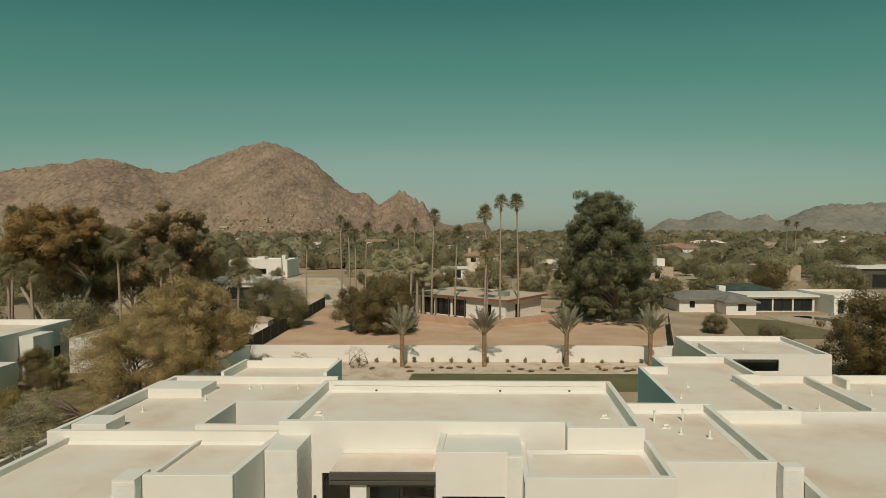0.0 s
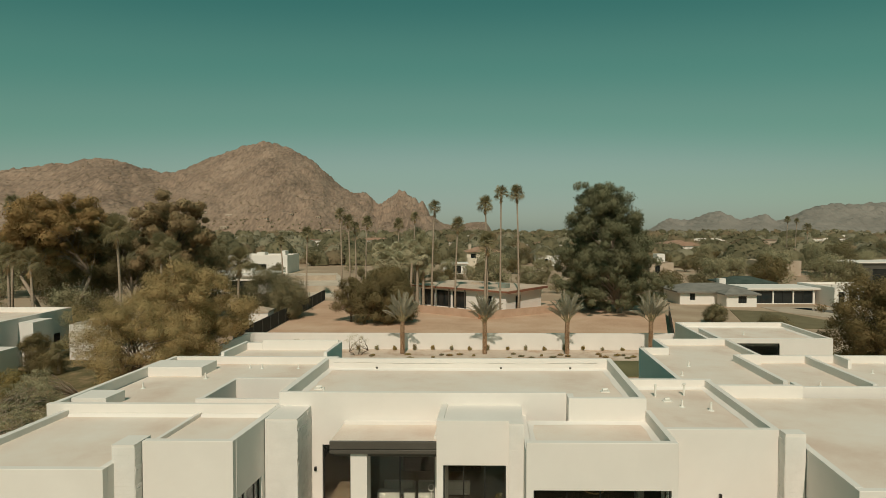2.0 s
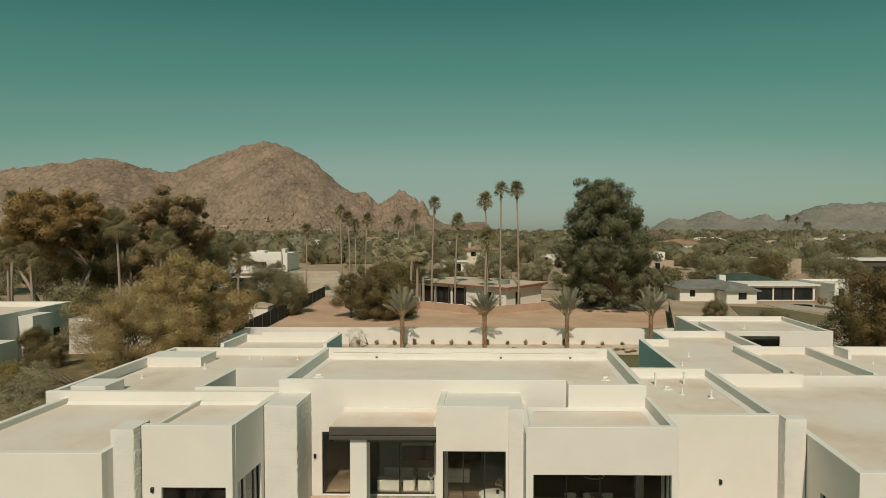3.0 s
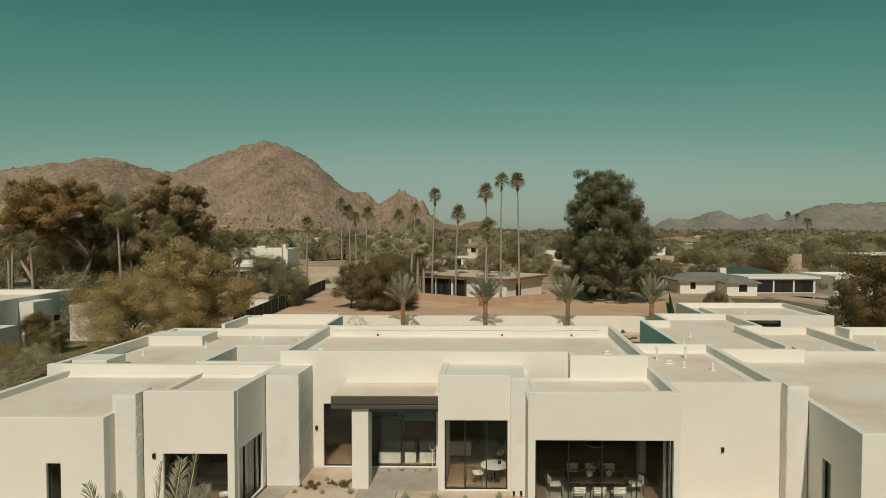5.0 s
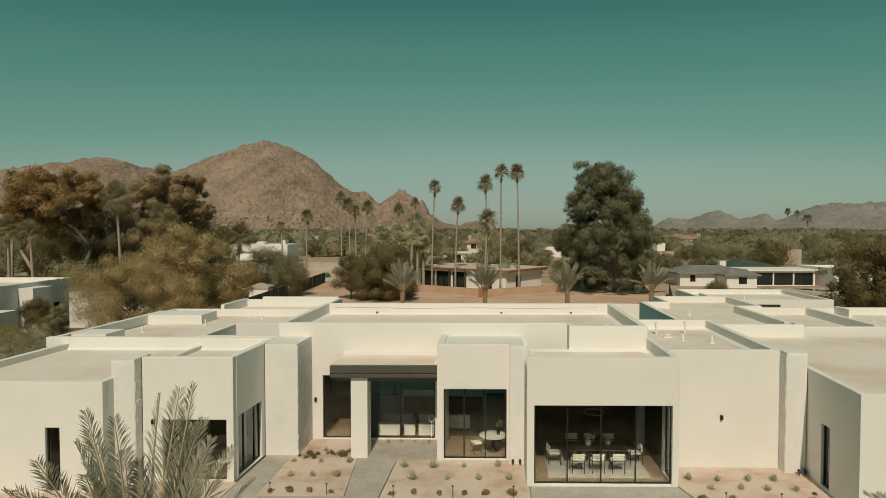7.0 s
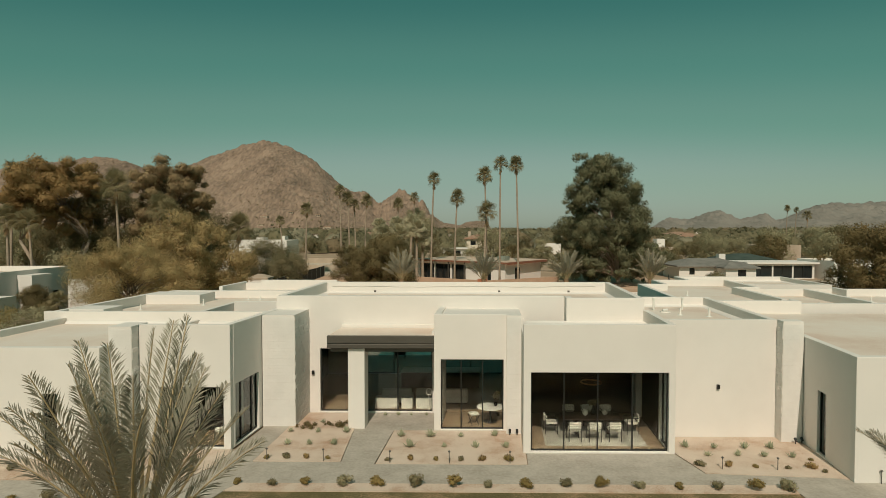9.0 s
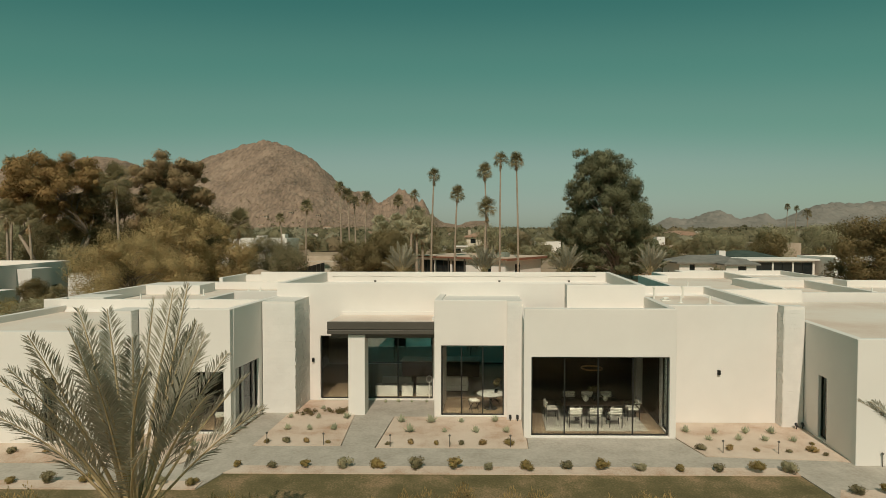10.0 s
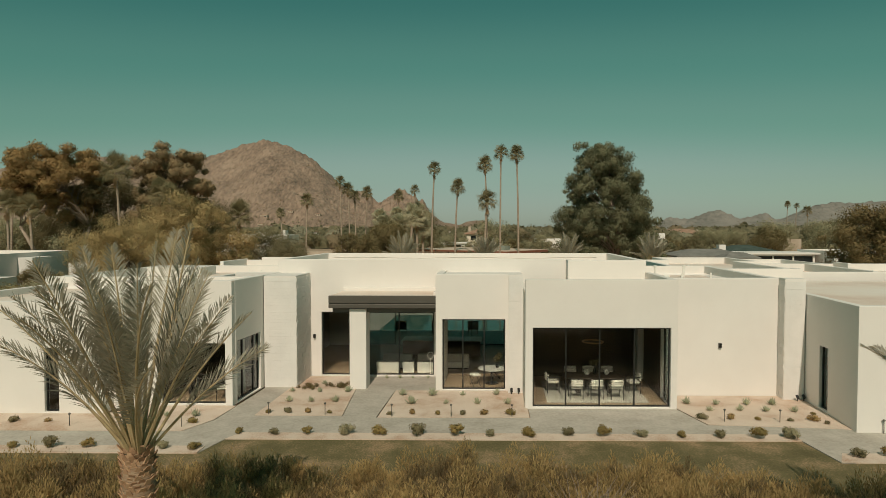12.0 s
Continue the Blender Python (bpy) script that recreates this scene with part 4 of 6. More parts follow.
for u, v, z, k in ((-15.3, 28.3, 3.32, 1), (-13.2, 30.2, 3.32, 1.1), (-11.9, 32.6, 3.32, .8), (-11.2, 32.5, 3.32, .8), (-9.2, 32.5, 3.32, .8), (-9.2, 24.9, 3.32, .9), (-5.5, 24.6, 4.05, 1.2),
                   (9.3, 24.4, 3.68, 1), (10.3, 23.9, 3.68, 1.2), (12.0, 32.0, 3.62, .9), (11.0, 29.9, 3.62, .8), (17.2, 28.6, 3.45, .9), (21.3, 31.2, 3.45, .8), (20.5, 45.5, 2.95, 1)):
    a, b = bmesh.new(), bmesh.new()
    rod(a, (0, 0, -.02), (0, 0, .05), .16 * k, .07 * k, 12)
    rod(b, (0, 0, .05), (0, 0, .34 * k), .05 * k, .04 * k, 12)
    fitting("roof_vent", W(u, v, z), (("flashing", a), ("pipe", b)), "white conical vent pipe on the flat roof", "roof vent", "roof vents", VENT_WHITE)
for u, v in ((8.6, 25.9), (9.9, 26.1)):
    a, b = bmesh.new(), bmesh.new()
    rod(a, (0, 0, -.02), (0, 0, .55), .05, .05, 12)
    rod(b, (0, 0, .55), (0, 0, .62), .08, .08, 12)
    fitting("flue_pipe", W(u, v, 3.68), (("pipe", a), ("cowl", b)), "white flue pipe standing on the roof", "flue pipe", "flue pipes", VENT_WHITE)
for u, v in ((6.3, 25.3), (-6.0, 25.6), (8.9, 25.2)):
    a, b = bmesh.new(), bmesh.new()
    box(a, -.22, .22, -.14, .14, -.02, .05)
    rod(b, (-.12, 0, .10), (.14, .03, .13), .07, .06, 10)
    fitting("roof_duct", W(u, v, 4.05 if u < 7 else 3.68), (("curb", a), ("hood", b)), "small white duct hood on the flat roof", "roof duct", "roof ducts", VENT_WHITE)

# the near date palms
date_palm(G(-4.32, 8.25, 0), 2.66 * S, .235, 3.85, 30, 80, 12, "silver-green date palm with a shaggy stub-covered trunk", low=57, arch=.5)
date_palm(G(8.1, 8.6, 0), 2.2 * S, .235, 3.4, 24, 74, 31, "silver-green date palm with a shaggy stub-covered trunk", low=58, arch=.85)


# tall soft hedge at the lawn's edge
def shoots(name, clumps, per, x0, x1, y0, y1, h, material, seed):
    """Feathery bushes: fine shoots fanning up and out of many separate clumps."""
    r = np.random.default_rng(seed)
    cx, cy = r.uniform(x0, x1, clumps), r.uniform(y0, y1, clumps)
    cy -= np.maximum(0, cx - 6.5) * .42
    ch = h * r.uniform(.55, 1.12, clumps) * (.80 + .22 * np.sin(cx * .9 + 1) * np.cos(cx * .31))
    cr = r.uniform(.20, .42, clumps)
    count = clumps * per
    k = np.repeat(np.arange(clumps), per)
    a, q = r.uniform(0, 6.283, count), r.random(count) ** .6
    t = r.random(count) ** .55
    out = np.stack([np.cos(a), np.sin(a), np.zeros(count)], 1)
    base = np.stack([cx[k], cy[k], np.zeros(count)], 1) + out * (cr[k] * q * (.35 + .65 * t))[:, None]
    base[:, 2] = ch[k] * t * (1 - .35 * q)
    lean = out * (.5 * q)[:, None] + np.stack([r.normal(0, .30, count), r.normal(0, .30, count), np.ones(count)], 1)
    ln = r.uniform(.05, .16, count)[:, None]
    b = r.uniform(0, 6.283, count)
    side = np.stack([np.cos(b), np.sin(b), np.zeros(count)], 1) * r.uniform(.006, .013, count)[:, None]
    v = np.stack([base - side * .6, base + lean * ln * .6 - side, base + lean * ln, base + lean * ln * .6 + side], 1).reshape(-1, 3)
    me = bpy.data.meshes.new(name)
    me.from_pydata(v.tolist(), [], np.arange(count * 4).reshape(-1, 4).tolist())
    me.materials.append(material)
    return tagged(new(name, me), "feathery olive-brown shrub hedge at the lawn's edge", "hedge", kind="stuff")


shoots("hedge", 620, 420, -12.5, 12.5, 11.6, 14.9, 1.55, SAGE, 2)
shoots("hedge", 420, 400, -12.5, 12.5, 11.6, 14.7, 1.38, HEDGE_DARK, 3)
shoots("hedge", 200, 260, -14.5, 14.5, 8.8, 11.6, 1.1, SAGE, 4)
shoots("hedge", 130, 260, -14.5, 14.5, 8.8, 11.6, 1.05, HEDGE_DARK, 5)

bm = bmesh.new()
stalk = random.Random(6)
for i in range(34):
    a = Vector((3.2 + stalk.uniform(-.5, .5), 12.5 + stalk.uniform(-.2, .2), .3))
    b = a + Vector((stalk.uniform(-.7, .9), stalk.uniform(-.2, .2), stalk.uniform(.75, 1.25)))
    tube(bm, [a, a.lerp(b, .5) + Vector((0, 0, .12)), b], [.010, .007, .003], 4)
single("dry_stalks", bm, PALE_BARK, "bare pale dead stalks rising from the hedge", "dead shrub")

# ---- back garden and walls ----
bm = bmesh.new()
pierced(bm, "u", 54.38, 54.62, -21.5, 17.9, -.1, 1.49)
single("garden_wall", bm, STUCCO, "long white stucco garden wall", "garden wall", kind="structure", bevel=.02)
bm = bmesh.new()
pierced(bm, "v", -21.2, -20.95, 20, 54.37, -.1, 1.47)
single("garden_wall", bm, STUCCO, "white stucco garden wall beside the yard", "garden wall", kind="structure", bevel=.02)
for i, u in enumerate((-6.64, .64, 7.91, 15.4)):
    date_palm(W(u, 52.5 if i < 3 else 53.0, 0), 2.85 * S, .20, 3.3, 34, 40, 60 + i, "young date palm with upright grey-green fronds before the garden wall", False, "date palms at the back wall", 50, .75)
for i in range(18):
    u = -14.5 + i * 1.72 + rng.uniform(-.15, .15)
    ob = new("shrub", SHRUBS[i % 4])
    ob.matrix_basis = Matrix.Translation(W(u, 54.0, -.07)) @ Matrix.Diagonal((1.05, 1.05, rng.uniform(1.5, 2.3), 1))
    tagged(ob, "small upright shrub against the white garden wall", "shrub", "shrubs along the back wall")
for i in range(26):
    ob = new("low_shrub", TUFTS[i % 3])
    ob.matrix_basis = Matrix.Translation(W(rng.uniform(-10, 15), rng.uniform(50.4, 52.2), 0)) @ Matrix.Diagonal((rng.uniform(1.3, 3.0), rng.uniform(1.3, 2.2), 1.5, 1))
    tagged(ob, "dry low shrub on tan gravel", "shrub", "shrubs on the back gravel")
FENCE = surface("dark_mesh_fence", (0.020, 0.021, 0.020), (0.035, 0.036, 0.034), 1, .8, .1, 30)

POST = surface("galvanised_post", (0.30, 0.30, 0.28), (0.40, 0.40, 0.37), .5, .5, 0, metal=.3)


def fence(a, b, h, n, label):
    ob = thing("fence", a, label, "fence")
    for i in range(n + 1):
        p = Vector(a).lerp(Vector(b), i / n)
        bm = bmesh.new()
        rod(bm, p + Vector((0, 0, -.1)), p + Vector((0, 0, h + .08)), .04)
        part("post", bm, POST, ob, "grey metal post")
        if i < n:
            q = Vector(a).lerp(Vector(b), (i + 1) / n)
            bm = bmesh.new()
            d = (q - p).normalized() * .05
            nrm = Vector((-d.y, d.x, 0)) * .3
            solid(bm, [c + Vector((0, 0, z)) for z in (.02, h) for c in (p + d - nrm, q - d - nrm, q - d + nrm, p + d + nrm)])
            part("panel", bm, FENCE, ob, "dark screen panel")
    return ob


fence(W(-22.3, 53.9), W(-25.2, 93), 1.9, 14, "dark screened fence beside the bare lot")
fence(W(17.8, 54.0), W(23.6, 76), 1.8, 8, "dark screened fence beside the bare lot")

# ---- trees and palms of the neighbourhood ----
tree("eucalyptus", G(23.3, 79), 17.9 * S, 18.4 * S, EUCALYPT, PALE_BARK, 7, "tall dark-green eucalyptus with a dense ragged crown", 120, 36000, .48, 1, .04, droop=.9, puff=.115, sway=(-.6 * S, -1.9 * S), taper=.50, start=.30, lobes=5, slim=.4, hem=.02)
tree("rusty_tree", G(-40.8, 63.5), 14.4 * S, 11.4 * S, RUSTY, PALE_BARK, 11, "broad rusty-leaved tree on several pale trunks", 38, 15000, .46, 3, .52, puff=.19, category="tree", lobes=5, girth=.6, apart=2.6)
tree("olive_brown_tree", G(-28.6, 63), 14.2 * S, 9.8 * S, BROWN_LEAF, BARK, 16, "wide brown-olive tree with a feathery crown", 44, 15000, .48, 2, .44, puff=.19, lobes=4)
tree("dark_tree", G(-36.5, 68), 12.0 * S, 10 * S, DARK_LEAF, BARK, 17, "dark shaded tree with bent bare limbs", 18, 9000, .36, 3, .25, puff=.24, lobes=5, girth=.7, apart=2.5)
tree("dark_tree", G(-31, 73), 10.0 * S, 12 * S, DARK_LEAF, BARK, 18, "dark dense tree behind paler ones", 20, 9000, .34, 2, .12, puff=.24)
tree("dark_tree", G(-46, 74), 9.0 * S, 12 * S, DARK_LEAF, BARK, 19, "dark dense tree behind paler ones", 20, 8000, .34, 2, .12, puff=.24)
tree("palo_verde", G(-20.2, 47), 7.9 * S, 9.4 * S, PALO, BARK, 21, "rounded yellow-olive palo verde in full leaf", 40, 22000, .27, 2, .08, puff=.22, lobes=6)
tree("palo_verde", G(-20.8, 39.5), 6.1 * S, 8.0 * S, PALO, BARK, 23, "wispy yellow-olive palo verde beside the white house", 30, 17000, .24, 3, .10, puff=.23, slim=.25, lobes=6)
tree("brown_conifer", G(31.8, 43), 7.6 * S, 8.6 * S, CONIFER, BARK, 25, "dense brown-green tree with layered boughs", 32, 14000, .30, 1, .06, puff=.22, lobes=5)
tree("brown_conifer", G(35.5, 46), 7.0 * S, 7.2 * S, DARK_LEAF, BARK, 26, "dense dark tree with layered boughs", 20, 9000, .22, 1, .08, puff=.22)
tree("olive_tree", G(-6.9, 70), 6.6 * S, 8.4 * S, BUSH_LEAF, BARK, 27, "big dense round olive-green bush on bare sand", 74, 17000, .32, 2, .0, puff=.17, start=.34, category="bush", droop=.8)
tree("olive_tree", G(-11.0, 71), 5.6 * S, 4.2 * S, BUSH_LEAF, BARK, 28, "small leaning olive bush on bare sand", 22, 6000, .20, 1, .12, puff=.24, start=.3, category="bush")
tree("oleander", G(-22.8, 78), 5.6 * S, 9 * S, DULL, BARK, 29, "wide grey-green oleander mound by the fence", 24, 9000, .26, 2, .02, puff=.22, category="bush")
tree("oleander", G(-19.5, 74), 4.2 * S, 6 * S, DULL, BARK, 30, "wide grey-green oleander mound by the fence", 18, 6000, .26, 2, .02, puff=.24, category="bush")
for k, (x, y, h, w) in enumerate(((-22.4, 31.8, 3.0, 4.2), (-20.6, 27.8, 2.9, 3.6), (-24.4, 35.5, 2.6, 3.8), (-19.6, 24.6, 2.4, 3.0))):
    tree("frangipani", G(x, y), h * S, w * S, GREY_LEAF, PALE_BARK, 33 + k, "open shrub of twisting pale branches with pale leaf tufts", 30, 2600, .15, 4, .2, puff=.13, category="shrub", group="open pale shrubs", more=1.6)
fan_palm(G(-29.2, 45), 1.7 * S, 161, .16, .95, "short young fan palm among garden shrubs")
tree("garden_shrub", G(-27.0, 36), 2.4 * S, 3.2 * S, OLIVE, BARK, 41, "dense dull green garden shrub", 18, 5000, .16, 2, .05, puff=.24, category="shrub")
tree("garden_shrub", G(-24.5, 29), 1.5 * S, 3.0 * S, OLIVE, BARK, 42, "dense olive garden shrub", 18, 4500, .14, 2, .05, puff=.24, category="shrub")
tree("garden_shrub", G(-20.6, 24), 2.2 * S, 3.4 * S, OLIVE, BARK, 44, "dense olive garden shrub", 18, 4500, .13, 2, .05, puff=.24, category="shrub")
tree("round_bush", G(-31.8, 46.2), 3.0 * S, 2.6 * S, BUSH_LEAF, BARK, 35, "clipped round olive bush before a white house", 20, 9000, .13, 1, .04, puff=.34, category="bush")
tree("round_bush", G(-30.2, 45), 1.5 * S, 2.4 * S, BUSH_LEAF, BARK, 36, "low clipped bush before a white house", 14, 6000, .13, 1, .04, puff=.34, category="bush")
tree("desert_shrub", G(32.0, 70), 2.0 * S, 3.4 * S, DULL, BARK, 37, "dull green desert shrub on gravel", 16, 4500, .2, 2, .05, puff=.24, category="shrub")
tree("desert_shrub", G(36.5, 65), 1.4 * S, 4.2 * S, DULL, BARK, 38, "dull green desert shrub beside a lawn", 16, 4500, .2, 2, .05, puff=.24, category="shrub")
tree("blue_gum", G(-5.2, 118), 12 * S, 7 * S, GREY_LEAF, BARK, 39, "blue-grey leaved tree beyond the palms", 18, 6000, .34, 1, .15)
for i, (x, h, w) in enumerate(((-10.5, 2.0, 2.6), (-15.6, 1.5, 2.0), (-18.5, 1.3, 1.8))):
    tree("bare_shrub", W(x, 51.8), h * S, w * S, GREY_LEAF, BARK, 90 + i, "twiggy half-bare shrub before the garden wall", 16, 420, .09, 3, .1, puff=.14, category="shrub", group="twiggy shrubs")

FANS = [(5.75, 77.5, 14.2, .17), (7.38, 77.0, 15.6, .17), (9.97, 78.6, 15.7, .18), (-1.55, 80.5, 13.9, .18), (1.62, 81, 11.55, .18), (5.3, 76, 9.3, .22), (-21.6, 94, 10.4, .18), (-16.5, 97, 13.5, .18), (-15.3, 98, 12.4, .18), (-14.6, 100, 11.4, .18),
        (-13.7, 105, 12.3, .18), (-5.7, 115, 13.4, .18), (-8.2, 110, 12.0, .18), (-29.6, 110, 8.8, .2), (-27.6, 51, 10.9, .17), (-48.4, 66.8, 13.9, .2), (-23.0, 66.5, 7.4, .2), (110, 180, 11.6, .24), (118, 205, 14.6, .2), (121, 205, 14.0, .2),
        (-42.3, 58, 8.2, .2), (-39.6, 57.5, 7.9, .2), (-27.0, 57, 9.2, .2), (-25.2, 56, 8.8, .2), (-45, 62, 9.8, .16)]
for i, (x, y, h, r) in enumerate(FANS):
    fan_palm(G(x, y), h * S, 100 + i, r * .78 * S, 1.7 if i in (5, 16, 17) else (1.45 if i in (14, 20, 21, 22, 23) else 1.2))
for i, (x, y, h) in enumerate(((-6.2, 82, 6.4), (-3.6, 83, 7.2), (-8.6, 85, 6.4), (-4.8, 88, 8.0), (-2.8, 84, 5.9), (-7.2, 89, 7.6), (-4.2, 91.5, 7.2), (-9.8, 92, 7.4))):
    fan_palm(G(x, y), h * S, 140 + i, .26, 1.85, "stout fan palm with a broad grey-green crown")

# mid-distance trees, three kinds of crown used again and again
KINDS = [tree("desert_tree", G(-60 - 12 * i, 120), (5.2 + i) * S, (6.5 + i) * S, m, BARK, 200 + i, lab, 18, 3600, .38, 2, .10, puff=.24, group="desert trees", more=1.5, fine=.95) for i, (m, lab) in enumerate(
    ((DULL, "dull green desert tree with a rounded crown"), (BUSH_LEAF, "olive-brown desert tree with a rounded crown"), (GREY_LEAF, "grey-green desert tree with a rounded crown"), (DARK_LEAF, "dark green desert tree with a rounded crown")))]
rng = random.Random(77)
KEEP_OFF = [(-6, 20, 80, 100), (28, 72, 58, 98), (-62, -33, 100, 170), (5, 17, 160, 180), (-40, 30, 40, 93), (-36, -18, 105, 200), (9, 32, 100, 150)]
placed = 0
while placed < 104:
    y = rng.uniform(92, 230)
    x = rng.uniform(-.78, .78) * y
    if any(a < x < b and c < y < d for a, b, c, d in KEEP_OFF) or (-.30 < x / y < -.155 and y < 150):
        continue
    ob = KINDS[rng.choice((0, 0, 1, 1, 2, 3))]
    made = copy_thing(ob, Matrix.Translation(G(x, y)) @ Matrix.Rotation(rng.uniform(0, 6), 4, "Z") @ Matrix.Scale(rng.uniform(.6, 1.1), 4))
    placed += 1
for x, y, k in ((-25, 58, .6), (-27, 62, .7), (-33, 56, .6), (-24, 52, .55), (-38, 60, .7), (30, 92, .6), (36, 96, .7), (28, 90, .6), (20.3, 81.5, .42), (26.2, 82, .4), (33, 105, .9), (50, 110, .8), (62, 112, 1.0), (70, 108, .9), (-50, 64, .8), (-53, 140, .7), (-48, 143, .6), (-44, 138, .65), (-40, 144, .55), (16, 104, .7), (3, 112, .34), (7, 109, .38), (11, 113, .36), (15, 111, .4), (9.5, 150, .5), (14.5, 156, .55), (17.5, 150, .6), (1, 125, .45), (-1, 108, .4)):
    copy_thing(KINDS[int(x) % 4], Matrix.Translation(G(x, y)) @ Matrix.Rotation(x, 4, "Z") @ Matrix.Scale(k, 4))
for i in range(84):
    x, y = rng.uniform(-36, 32), rng.choice((rng.uniform(101, 128), rng.uniform(101, 170)))
    if -.30 < x / y < -.155:
        continue
    copy_thing(KINDS[rng.choice((0, 1, 2, 0))], Matrix.Translation(G(x, y)) @ Matrix.Rotation(i, 4, "Z") @ Matrix.Scale(rng.uniform(.24, .5) * (.7 + y / 400), 4))


def far_woods(count, near, far, seed, material, per=70, fine=.75):
    """The valley's distant trees as one carpet of small crowns."""
    r = np.random.default_rng(seed)
    d = near * (far / near) ** r.random(count)
    b = np.radians(r.uniform(-46, 46, count))
    x, y = np.sin(b) * d, np.cos(b) * d
    rad = 1.6 * (4.2 ** (r.random(count) ** 1.4)) * (1 + d / 1500)
    k = np.repeat(np.arange(count), per)
    n = len(k)
    o = r.normal(size=(n, 3))
    o /= np.linalg.norm(o, axis=1)[:, None]
    o[:, 2] = np.abs(o[:, 2])
    mid = np.stack([x[k], y[k], rad[k] * .25], 1) + o * rad[k][:, None] * [1, 1, 1.05] * r.uniform(.6, 1.05, n)[:, None]
    s1 = np.cross(o, r.normal(size=(n, 3)))
    s1 /= np.linalg.norm(s1, axis=1)[:, None]
    s2 = np.cross(o, s1) + o * r.normal(0, .2, n)[:, None]
    size = (rad[k] * r.uniform(.11, .24, n) * fine)[:, None]
    v = np.stack([mid - s1 * size, mid - s2 * size * .7, mid + s1 * size, mid + s2 * size * .7], 1)
    # a lumpy dense heart in each crown
    ring, rows = 9, 5
    a = np.tile(np.arange(ring) * 2 * np.pi / ring, rows)
    e = np.repeat(np.radians([-12, 14, 38, 60, 82]), ring)
    ball = np.stack([np.cos(a) * np.cos(e), np.sin(a) * np.cos(e), np.sin(e)], 1)
    lump = r.uniform(.62, .98, (count, ring * rows, 1))
    heart = np.stack([x, y, rad * .25], 1)[:, None] + ball[None] * lump * rad[:, None, None] * [1, 1, 1.05]
    cell = np.array([(j * ring + i, j * ring + (i + 1) % ring, (j + 1) * ring + (i + 1) % ring, (j + 1) * ring + i) for j in range(rows - 1) for i in range(ring)])
    hv = heart[:, cell].reshape(-1, 4, 3)
    ho = np.tile(ball[cell].mean(1), (count, 1))
    ho /= np.linalg.norm(ho, axis=1)[:, None]
    me = leaf_mesh("far_woods", np.concatenate([v, hv]), np.concatenate([o, ho]), material, .95)
    return tagged(new("far_woods", me), "carpet of dull green desert trees across the valley", "trees", kind="stuff")


VALLEY = [leafy(f"valley_leaves_{n}", a, b, .4, .85, 14, .05) for n, a, b in (
    ("olive", (0.115, 0.104, 0.058), (0.28, 0.245, 0.142)), ("grey", (0.17, 0.16, 0.11), (0.40, 0.36, 0.245)),
    ("dark", (0.075, 0.072, 0.040), (0.20, 0.18, 0.098)), ("brown", (0.155, 0.12, 0.07), (0.34, 0.262, 0.158)))]
for k, (mat, share) in enumerate(zip(VALLEY, (1.0, .55, .8, .5))):
    far_woods(int(760 * share), 222, 620, 5 + k, mat, 170, .42)
    far_woods(int(1150 * share), 600, 2200, 15 + k, mat, 40, .6)


def on_slope(bearing, s):
    """A place on the mountain's near face, by bearing in degrees and share of the way up."""
    i = min(459, max(0, round((bearing + 50) / 57 * 460)))
    return mountain.data.vertices[i * 81 + round(s / 1.25 * 80)].co


def slope_scrub(name, count, seed, material, low, high, size, label):
    """Desert scrub scattered over the mountain's near face."""
    r = np.random.default_rng(seed)
    b, s = r.uniform(-40, 4, count), low + (high - low) * r.random(count) ** 1.2
    at = np.array([on_slope(x, y) for x, y in zip(b, s)]) + r.normal(size=(count, 3)) * [6, 7, 0]
    k = np.repeat(np.arange(count), 7)
    o = r.normal(size=(count * 7, 3))
    o /= np.linalg.norm(o, axis=1)[:, None]
    big = size * r.uniform(.5, 1.5, count)[k][:, None]
    mid = at[k] + [0, 0, 1.0] + o * big * [1, 1, .6]
    e = np.cross(o, r.normal(size=o.shape))
    e *= big * .55 / np.linalg.norm(e, axis=1)[:, None]
    f = np.cross(o, e)
    me = leaf_mesh(name, np.stack([mid - e, mid - f, mid + e, mid + f], 1), o, material, .8)
    return tagged(new(name, me), label, "scrub", kind="stuff")


slope_scrub("slope_scrub", 600, 12, VALLEY[0], 0, .07, 2.6, "dark scrub scattered on the mountain's foot")
slope_scrub("slope_scrub", 5500, 13, VALLEY[3], .03, .98, 1.5, "sparse low scrub dotted over the bare slope")


# ---- neighbouring houses ----
GREEN_SHINGLE = surface("dark_green_shingles", (0.035, 0.055, 0.045), (0.07, 0.095, 0.08), 1.5, .9, .4, 6)
DULL_LAWN = surface("dull_mown_lawn", (0.135, 0.11, 0.056), (0.21, 0.17, 0.092), 2.5, .95, .3, 12, contrast=.5)
PALE_SAND = surface("pale_forecourt_sand", (0.50, 0.40, 0.31), (0.66, 0.56, 0.46), 4, .95, .2, 10, contrast=.5)
TAN_STUCCO = surface("tan_stucco", (0.42, 0.33, 0.25), (0.52, 0.43, 0.34), 3, .9, .1, 20)
CREAM = surface("cream_stucco", (0.62, 0.53, 0.42), (0.72, 0.63, 0.52), 3, .9, .1, 20)
GREY_SHINGLE = surface("grey_shingles", (0.16, 0.155, 0.14), (0.25, 0.24, 0.215), 1.5, .9, .4, 6)
RED_TRIM = surface("red_brown_trim", (0.22, 0.09, 0.055), (0.30, 0.13, 0.08), 2, .7, .1, 20)
TILE_ROOF = surface("clay_tile_roof", (0.30, 0.17, 0.11), (0.42, 0.27, 0.19), 2, .9, .4, 6)
